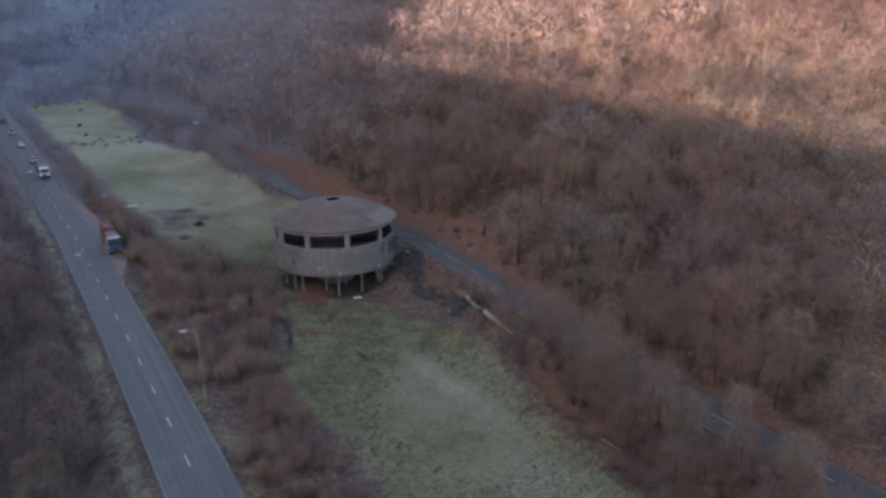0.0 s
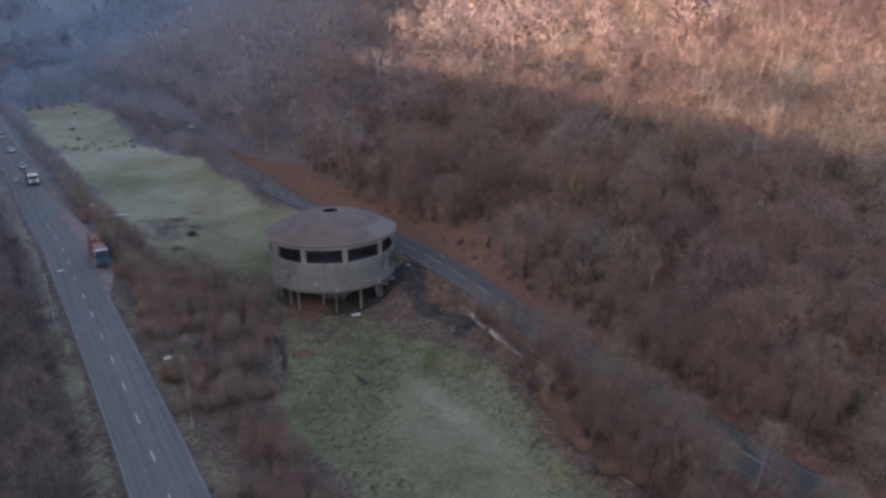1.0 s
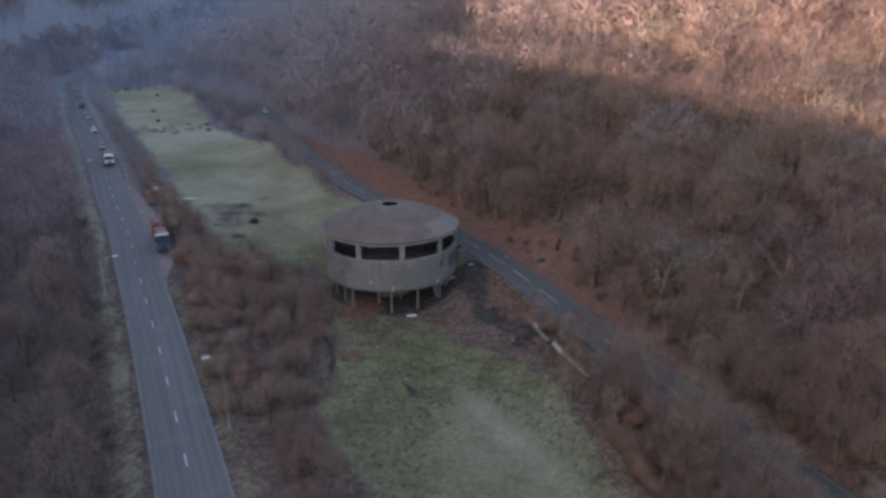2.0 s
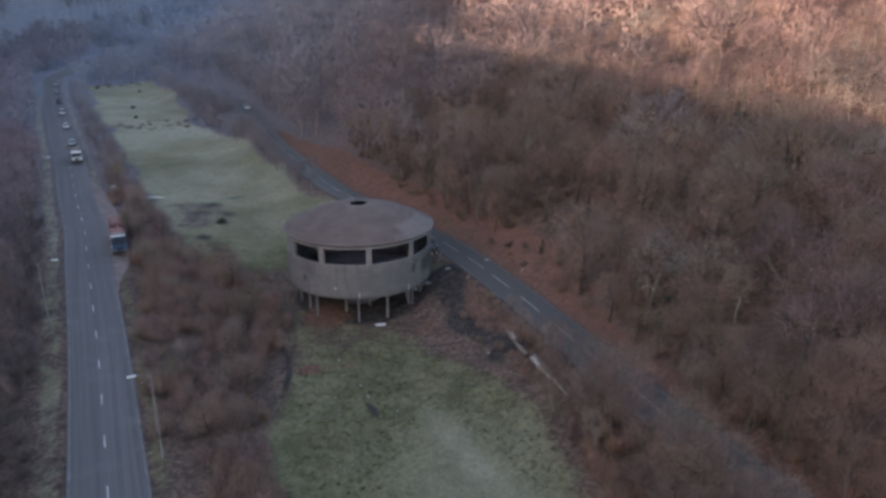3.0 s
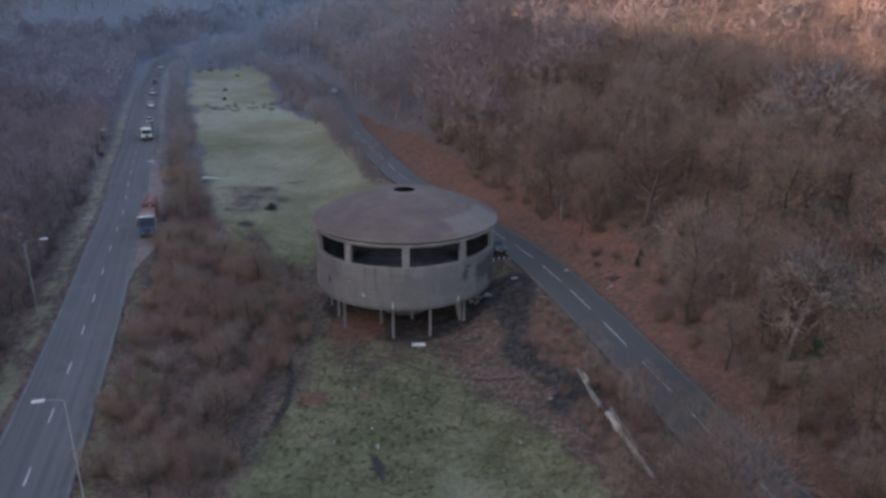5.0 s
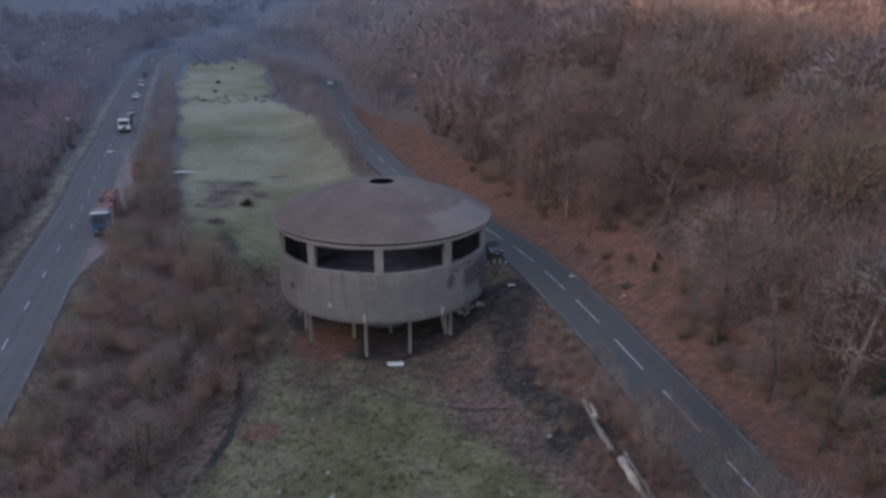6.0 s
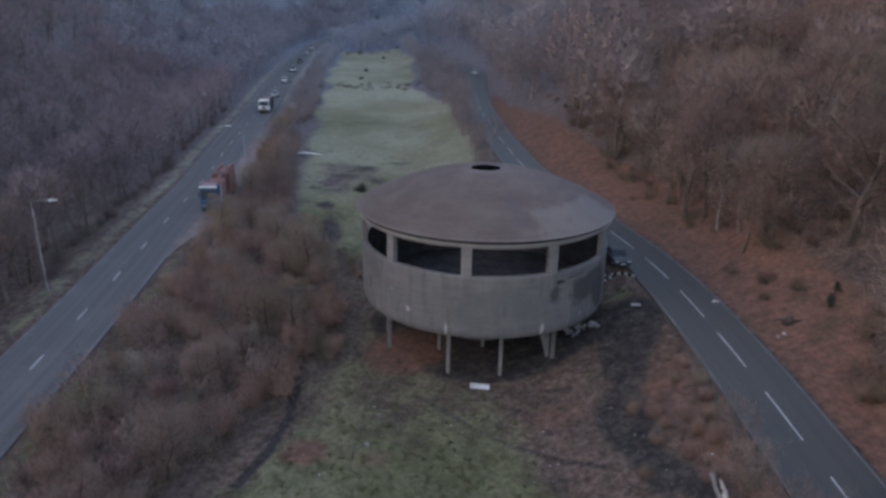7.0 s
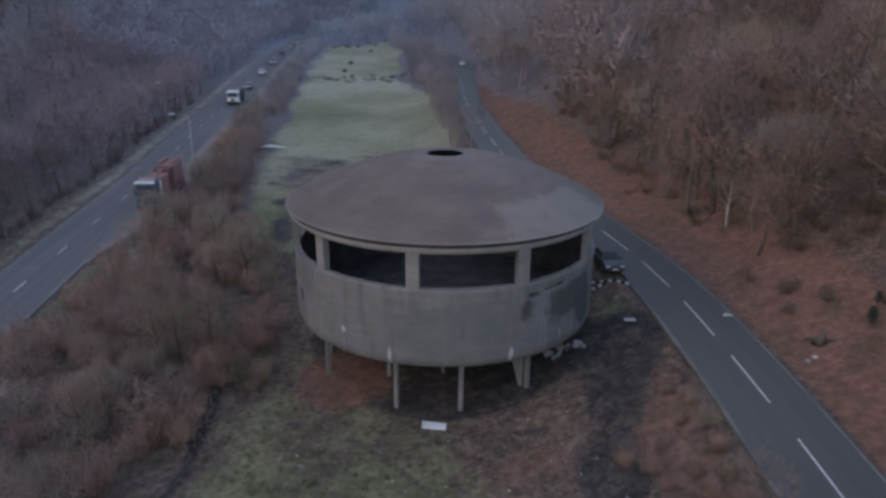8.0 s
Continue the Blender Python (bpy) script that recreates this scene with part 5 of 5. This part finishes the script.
scatter(thin_trees, 22, 22, 46, -85, 60, 0.7, 1.1, lambda x, y, sw, se, fw, fe: 8.5 < se < 20)
scatter(birches, 10, 26, 100, -95, 60, 0.7, 1.0, lambda x, y, sw, se, fw, fe: se > 10)
for k, (x, y, s) in enumerate(((67.0, -51.5, 1.3), (69.5, -52.6, 0.9), (28.5, -77.6, 1.2), (68.2, 5.4, 1.2), (73.2, -13.9, 1.1), (70.6, -8.0, 0.9), (26.4, -36.8, 0.7), (28.0, -37.4, 0.6), (29.8, -6.9, 0.32), (66.8, 3.5, 1.2), (28.5, -8.4, 0.38), (30.2, -36.0, 0.6), (44.0, -49.0, 1.1), (45.4, -50.4, 0.8))):
    plant(ivies[k % 2], x, y, x, s)
for k, (x, y, s) in enumerate(((37.7, -53.7, 1.0), (38.3, -54.9, 1.15), (18.6 - 5.2, -85.5, 0.8), (13.4, -76.8, 0.95), (11.9, -69.1, 0.95), (7.9, -50.8, 0.7), (95.3, -10.5, 1.1), (99.6, -17.6, 1.1), (33.1, -44.4, 1.0), (13.2, -35.1, 0.7), (26.8, 10.9, 0.8))):
    plant(birches[k % 3], x, y, x * 3, s)
oak = tree_thing("oak_tree", *tree_shape(70, 12.0, 4.8, 2200, 0.8, 0.032, 8, 12, 0.3, 0.4, 4, 0.034), M_BARK, M_TWIG, "old bare oak with a thick dark forked trunk", "tree", "")
plant(oak, 33.8, -0.8, 0.6, 1.0)
for k, (x, y, s) in enumerate(((29.9, 5.1, 1.2), (24.9, 30.9, 1.2), (38, 12, 1.4), (36, 22, 1.35), (40, -12, 1.4), (37, -22, 1.3))):
    plant(trees[k % 6], x, y, x * 5, s)
scatter(ivies, 12, 24, 80, -80, 60, 0.5, 0.9, lambda x, y, sw, se, fw, fe: se > 8)
# trees past the far verge of the main road
scatter(trees, 26, -60, -44, -60, 30, 0.7, 1.0, lambda x, y, sw, se, fw, fe: sw < -8.6)
# dark bushes out in the field
field_bush = tree_thing("gorse_bush", *leaf_cloud(90, 1.3, 1.5, 700, 0.3), M_BARK, M_GORSE, "low dark gorse bush out in the frosted field", "bush", "gorse bushes", "stem")
for x, y, s in ((-15.6, 44.8, 0.7), (-27.8, 198.5, 0.6), (-27.5, 176, 0.5), (-24.0, 240, 0.5)):
    plant(field_bush, x, y, x, s)


# ---- woodland, too many trees to count ----
def woodland(name, label, seed, variants, spots, material, bark):
    """Many bare trees in one object; spots: x, y, size, tint."""
    rng = np.random.default_rng(seed)
    spots = np.asarray(spots)
    kind = rng.integers(0, len(variants), len(spots))
    turn = rng.uniform(0, math.tau, len(spots))
    z = ground_z(spots[:, 0], spots[:, 1]) - 0.1
    tris, idx, tint, normals = [], [], [], []
    for k, (wood, tw) in enumerate(variants):
        tw, nor = crowned(tw, 0.9, np.array([0.0, 0.0, 0.4 * tw[:, :, 2].max()]))
        nor = np.concatenate([faces_of(wood), nor])
        sel = np.nonzero(kind == k)[0]
        if not len(sel):
            continue
        src = np.concatenate([wood, tw])
        mi = np.r_[np.zeros(len(wood), int), np.ones(len(tw), int)]
        c, s = np.cos(turn[sel])[:, None, None], np.sin(turn[sel])[:, None, None]
        size = spots[sel, 2][:, None, None]
        x = (src[None, :, :, 0] * c - src[None, :, :, 1] * s) * size + spots[sel, 0][:, None, None]
        y = (src[None, :, :, 0] * s + src[None, :, :, 1] * c) * size + spots[sel, 1][:, None, None]
        zz = src[None, :, :, 2] * size + z[sel][:, None, None]
        tris.append(np.stack([x, y, zz], -1).reshape(-1, 3, 3))
        c, s = c[:, :, 0], s[:, :, 0]
        normals.append(np.stack([nor[None, :, 0] * c - nor[None, :, 1] * s, nor[None, :, 0] * s + nor[None, :, 1] * c, np.broadcast_to(nor[None, :, 2], (len(sel), len(nor)))], -1).reshape(-1, 3))
        idx.append(np.tile(mi, len(sel)))
        tint.append(np.repeat(spots[sel, 3], len(src)))
    me = soup(name, np.concatenate(tris), [bark, material], np.concatenate(idx), np.concatenate(tint), np.concatenate(normals))
    return tagged(new(name, me), label, "woodland", "", "stuff")


def spots_in(seed, x0, x1, y0, y1, gap, lo, hi, rule, tone=None):
    rng = np.random.default_rng(seed)
    gx, gy = np.meshgrid(np.arange(x0, x1, gap), np.arange(y0, y1, gap))
    x = gx.ravel() + rng.uniform(-0.48, 0.48, gx.size) * gap
    y = gy.ravel() + rng.uniform(-0.48, 0.48, gx.size) * gap
    keep = rule(x, y, x - at_y(XW, y), x - at_y(XE, y))
    x, y = x[keep], y[keep]
    patch = 0.5 + 0.28 * np.sin(x * 0.05 + 2.1 * np.sin(y * 0.021)) + 0.2 * np.cos(y * 0.043 - x * 0.02)
    shade = np.clip(patch + rng.normal(0, 0.22, len(x)), 0, 1) if tone is None else np.clip(tone(x, y) + 0.12 * (patch - 0.5) + rng.normal(0, 0.05, len(x)), 0, 1)
    return np.stack([x, y, rng.uniform(lo, hi, len(x)), shade], 1)


near_kinds = [tree_shape(100 + k, 9.5, 2.9 + 0.3 * (k % 3), 860, 0.95, 0.058, 4, 6, 0.22, 0.6, 1) for k in range(6)]
puff_kinds = [tree_shape(110 + k, 11.0, 4.3 + 0.4 * (k % 3), 560, 1.2, 0.2, 3, 4, 0.25, 0.6, 0) for k in range(6)]
far_kinds = [tree_shape(120 + k, 11.0, 5.6, 95, 2.6, 0.56, 3, 0, 0.3, 0.6, 0) for k in range(6)]
rare_kinds = [tree_shape(130 + k, 10.0, 3.6, 90, 2.2, 0.22, 3, 2, 0.3, 0.6, 0) for k in range(4)]


def seen_east(x, y):
    """The stretch of the east hill that comes into the camera's view."""
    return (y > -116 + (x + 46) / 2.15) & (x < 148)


def seen_west(x, y):
    # Likewise the west slope that comes into the camera's view.
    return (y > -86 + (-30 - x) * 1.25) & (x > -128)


def mingled(x, y, lo, hi):
    """True for a share of the spots that grows from lo to hi, so that two woods run into each other."""
    return (np.sin(x * 12.9898 + y * 78.233) * 43758.5453) % 1.0 < smooth01(y, lo, hi)


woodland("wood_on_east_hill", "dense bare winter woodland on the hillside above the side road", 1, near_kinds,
         spots_in(2, 12, 152, -116, 190, 5.5, 0.8, 1.4, lambda x, y, sw, se: (se > 8.0 + 2.5 * smooth01(y, 15, 30)) & ~mingled(x, y, -25, 90) & seen_east(x, y) & ~((x < 60) & (y > -92) & (y < 66) & ((x * 7.3 + y * 3.1) % 1.0 < 0.25)) & (oak_sightline(x, y) > 5.5)), M_TWIG_STUFF, M_BARK_STUFF)
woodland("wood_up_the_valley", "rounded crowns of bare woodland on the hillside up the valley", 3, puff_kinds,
         spots_in(4, -20, 150, -25, 440, 8.3, 0.8, 1.5, lambda x, y, sw, se: (se > 11.5 - 5.3 * smooth01(y, 75, 110)) & mingled(x, y, -25, 90) & (oak_sightline(x, y) > 6.0) & seen_east(np.minimum(x, 147), y), haze_tone), M_TWIG_HAZE, M_TWIG_HAZE)
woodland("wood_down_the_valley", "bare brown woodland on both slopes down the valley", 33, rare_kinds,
         spots_in(34, -118, 96, -215, 60, 8.0, 0.8, 1.2, lambda x, y, sw, se: ((se > 9) & ~seen_east(x, y)) | ((sw < -9) & ~seen_west(x, y) & (y > -185))), M_TWIG_STUFF, M_BARK_STUFF)
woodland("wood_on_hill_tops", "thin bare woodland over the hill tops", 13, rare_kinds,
         spots_in(14, -330, 330, -260, 420, 17.0, 1.0, 1.5, lambda x, y, sw, se: ((se > 12) & ~seen_east(x, y + 30) & ~((y > 45) & (x < 142)) & ~((x < 96) & (y > -215))) | ((sw < -14) & ~seen_west(x, y) & ~((x > -118) & (y > -185)))), M_TWIG_STUFF, M_BARK_STUFF)
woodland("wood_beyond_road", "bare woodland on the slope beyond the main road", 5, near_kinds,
         spots_in(6, -110, -42, -62, 130, 5.0, 0.7, 1.2, lambda x, y, sw, se: (sw < -8.4) & seen_west(x, y) & mingled(x, y, -10, 90)), M_TWIG_MID, M_BARK_STUFF)
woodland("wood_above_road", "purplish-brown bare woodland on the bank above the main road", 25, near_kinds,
         spots_in(6, -110, -42, -80, 130, 5.0, 0.65, 1.05, lambda x, y, sw, se: (sw < -8.4) & seen_west(x, y) & ~mingled(x, y, -10, 90)), M_TWIG_BANK, M_BARK_STUFF)
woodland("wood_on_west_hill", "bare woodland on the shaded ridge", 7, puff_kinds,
         spots_in(8, -185, -48, 0, 430, 8.0, 0.8, 1.4, lambda x, y, sw, se: (sw < -8.6) & seen_west(x, y) & ~((x > -110) & (y < 130))), M_TWIG_RIDGE, M_TWIG_RIDGE)
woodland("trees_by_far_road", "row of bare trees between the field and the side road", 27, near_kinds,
         spots_in(28, -14, 16, 52, 268, 2.6, 0.4, 0.8, lambda x, y, sw, se: (se > -8.5 + 2.0 * (y < 110)) & (se < -3.9) & ~((y > 122) & (y < 163)) & ~((y > 174) & (y < 190) & (se > -7)), haze_tone), M_TWIG_HAZE, M_TWIG_HAZE)
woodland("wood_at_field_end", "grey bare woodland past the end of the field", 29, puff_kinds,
         spots_in(30, -60, 210, 268, 490, 8.2, 0.7, 1.1, lambda x, y, sw, se: ((sw > 9) | (y > 424)) & ((se < 7.5) | (y > 430)) & (np.abs(se) > 4), haze_tone), M_TWIG_HAZE, M_TWIG_HAZE)
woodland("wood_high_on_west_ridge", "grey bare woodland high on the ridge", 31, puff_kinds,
         spots_in(32, -190, -10, 400, 490, 8.6, 0.9, 1.4, lambda x, y, sw, se: (sw < -9) & (y > 418), haze_tone), M_TWIG_HAZE, M_TWIG_HAZE)
woodland("wood_at_valley_head", "bare woodland closing the valley, coloured grey-blue for distance haze", 9, far_kinds,
         spots_in(10, -340, 370, 478, 860, 11.5, 0.9, 1.5, lambda x, y, sw, se: y > 478, haze_tone), M_TWIG_HAZE, M_TWIG_HAZE)
woodland("wood_on_skyline", "bare woodland on the hills at the valley's head, coloured grey-blue for haze", 19, far_kinds,
         spots_in(20, -560, 600, 860, 1170, 19.0, 1.5, 2.2, lambda x, y, sw, se: y > 860, haze_tone), M_TWIG_HAZE, M_TWIG_HAZE)
woodland("scrub_by_field", "brown leafless scrub along the field edges", 11, [shrub_shape(140 + k, 3.0, 2.1, 520, 0.8, 0.048) for k in range(4)],
         spots_in(12, -60, 14, -175, 45, 3.4, 0.7, 1.35, lambda x, y, sw, se: ((y < 16) | (se < -14)) & ~((x > -36) & (x < -28.5) & (y > -46) & (y < -29)) & (sw > np.where(y < 0, 6.0, 7.6)) & (se < -4.8) & ((x < at_y(FIELD_W, y) - 0.5) | (x > at_y(FIELD_E, y) + 1.5)) & (np.hypot(x, y) > 14) & ~((x > 5) & (y > -31) & (y < 14)) & ~((x > 8.2) & (x < 12.6) & (y > -46) & (y < -25)) & ~((sw < 8.8) & (y > 0) & (y < 80)) & ((y > 60) | (np.abs(x + 10) > 6))), M_TWIG_SCRUB, M_BARK_STUFF)
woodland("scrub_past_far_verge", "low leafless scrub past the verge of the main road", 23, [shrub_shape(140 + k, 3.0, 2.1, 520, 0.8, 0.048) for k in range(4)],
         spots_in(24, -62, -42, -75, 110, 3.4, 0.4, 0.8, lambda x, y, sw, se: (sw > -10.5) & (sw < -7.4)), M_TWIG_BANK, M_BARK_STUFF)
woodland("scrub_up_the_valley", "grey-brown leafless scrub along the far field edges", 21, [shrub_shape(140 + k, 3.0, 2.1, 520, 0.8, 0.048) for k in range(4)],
         spots_in(12, -60, 14, 16, 275, 3.2, 0.7, 1.35, lambda x, y, sw, se: ~((y > 128) & (y < 160) & (se > -11)) & ((y > 45) | (se > -14)) & (sw > np.where(y < 0, 6.0, 7.6)) & (se < -4.8) & ((x < at_y(FIELD_W, y) - 0.5) | (x > at_y(FIELD_E, y) + 1.5)) & (np.hypot(x, y) > 14) & ~((x > 5) & (y > -31) & (y < 14)) & ~((x > 8.2) & (x < 12.6) & (y > -46) & (y < -25)) & ~((sw < 8.8) & (y > 0) & (y < 80)) & ((y > 60) | (np.abs(x + 10) > 6)), haze_tone), M_TWIG_HAZE, M_TWIG_HAZE)
woodland("hillside_undergrowth", "low brown bracken and bramble under the hillside trees", 15, [shrub_shape(150 + k, 1.5, 1.9, 190, 0.6, 0.07) for k in range(4)],
         spots_in(16, 22, 72, -92, 90, 3.1, 0.5, 1.25, lambda x, y, sw, se: (se > 6.4) & (oak_sightline(x, y) > 2.5) & seen_east(x, y) & (np.sin(x * 0.6 + y * 0.23) + np.cos(y * 0.41 - x * 0.2) > -0.7)), M_UNDER, M_BARK_STUFF)


def grass_tufts():
    """Coarse grass round the building, blade by blade."""
    rng = np.random.default_rng(77)
    n = 5200
    x, y = rng.uniform(-20, 14.5, n), rng.uniform(-75, 20, n)
    g, l, s, f = cover(x, y)
    keep = (np.hypot(x, y) > 10.2) & (np.abs(x - at_y(XE, y)) > 4.5) & (rng.uniform(0, 1, n) < 0.25 + 0.75 * g) & (s < 0.5) & (f < 0.45)
    x, y = x[keep], y[keep]
    k = 11
    bx, by = np.repeat(x, k) + rng.normal(0, 0.13, len(x) * k), np.repeat(y, k) + rng.normal(0, 0.13, len(x) * k)
    base = np.stack([bx, by, ground_z(bx, by)], 1)
    way = rng.normal(0, 0.5, base.shape) + [0, 0, 0.9]
    tall = np.repeat(rng.uniform(0.14, 0.42, len(x)), k)
    tr = slivers(rng, base, way, tall * rng.uniform(0.6, 1.2, len(bx)), 0.05 * rng.uniform(0.6, 1.4, len(bx)))
    me = soup("grass_tufts", tr, [M_TUFT], None, np.repeat(rng.uniform(0, 1, len(x)), k))
    return tagged(new("grass_tufts", me), "coarse frosted grass tufts round the building", "grass", "", "stuff")


grass_tufts()


def stones():
    """Small pale stones and scraps strewn in the rough grass."""
    rng = np.random.default_rng(91)
    n = 420
    x, y = rng.uniform(-17, 14, n), rng.uniform(-42, -10, n)
    keep = (np.hypot(x, y) > 11.5)
    x, y = x[keep], y[keep]
    c = np.stack([x, y, ground_z(x, y) + 0.03], 1)
    r = rng.uniform(0.02, 0.08, len(x))[:, None, None]
    tip = np.array([[1, 0, 0], [0, 1, 0], [-1, 0, 0], [0, -1, 0], [0, 0, 0.8]])
    tri = np.array([[0, 1, 4], [1, 2, 4], [2, 3, 4], [3, 0, 4]])
    v = c[:, None, :] + tip[None] * r * rng.uniform(0.6, 1.4, (len(x), 5, 1))
    me = soup("stones", v[:, tri].reshape(-1, 3, 3), [M_RUBBLE])
    return tagged(new("stones", me), "small pale stones strewn in rough grass", "stones", "", "stuff")


stones()
fs = np.random.default_rng(5)
field_spots = np.concatenate([
    np.stack([fs.uniform(-40, -8, 46), 0 * np.arange(46) + 161, fs.uniform(0.3, 0.75, 46), fs.uniform(0, 1, 46)], 1),
    np.stack([fs.uniform(-29, -9, 40), fs.uniform(22, 72, 40), fs.uniform(0.14, 0.34, 40), fs.uniform(0, 1, 40)], 1),
    np.stack([fs.uniform(-42, -14, 22), fs.uniform(256, 271, 22), fs.uniform(0.4, 0.8, 22), fs.uniform(0, 1, 22)], 1)])
field_spots[:46, 1] += 0.15 * field_spots[:46, 0] + fs.normal(0, 5.0, 46)
woodland("field_tussocks", "dark reed tussocks and low bushes in the frosted field", 17, [shrub_shape(160 + k, 1.0, 2.3, 260, 0.5, 0.07) for k in range(3)], field_spots, M_REED, M_BARK_STUFF)
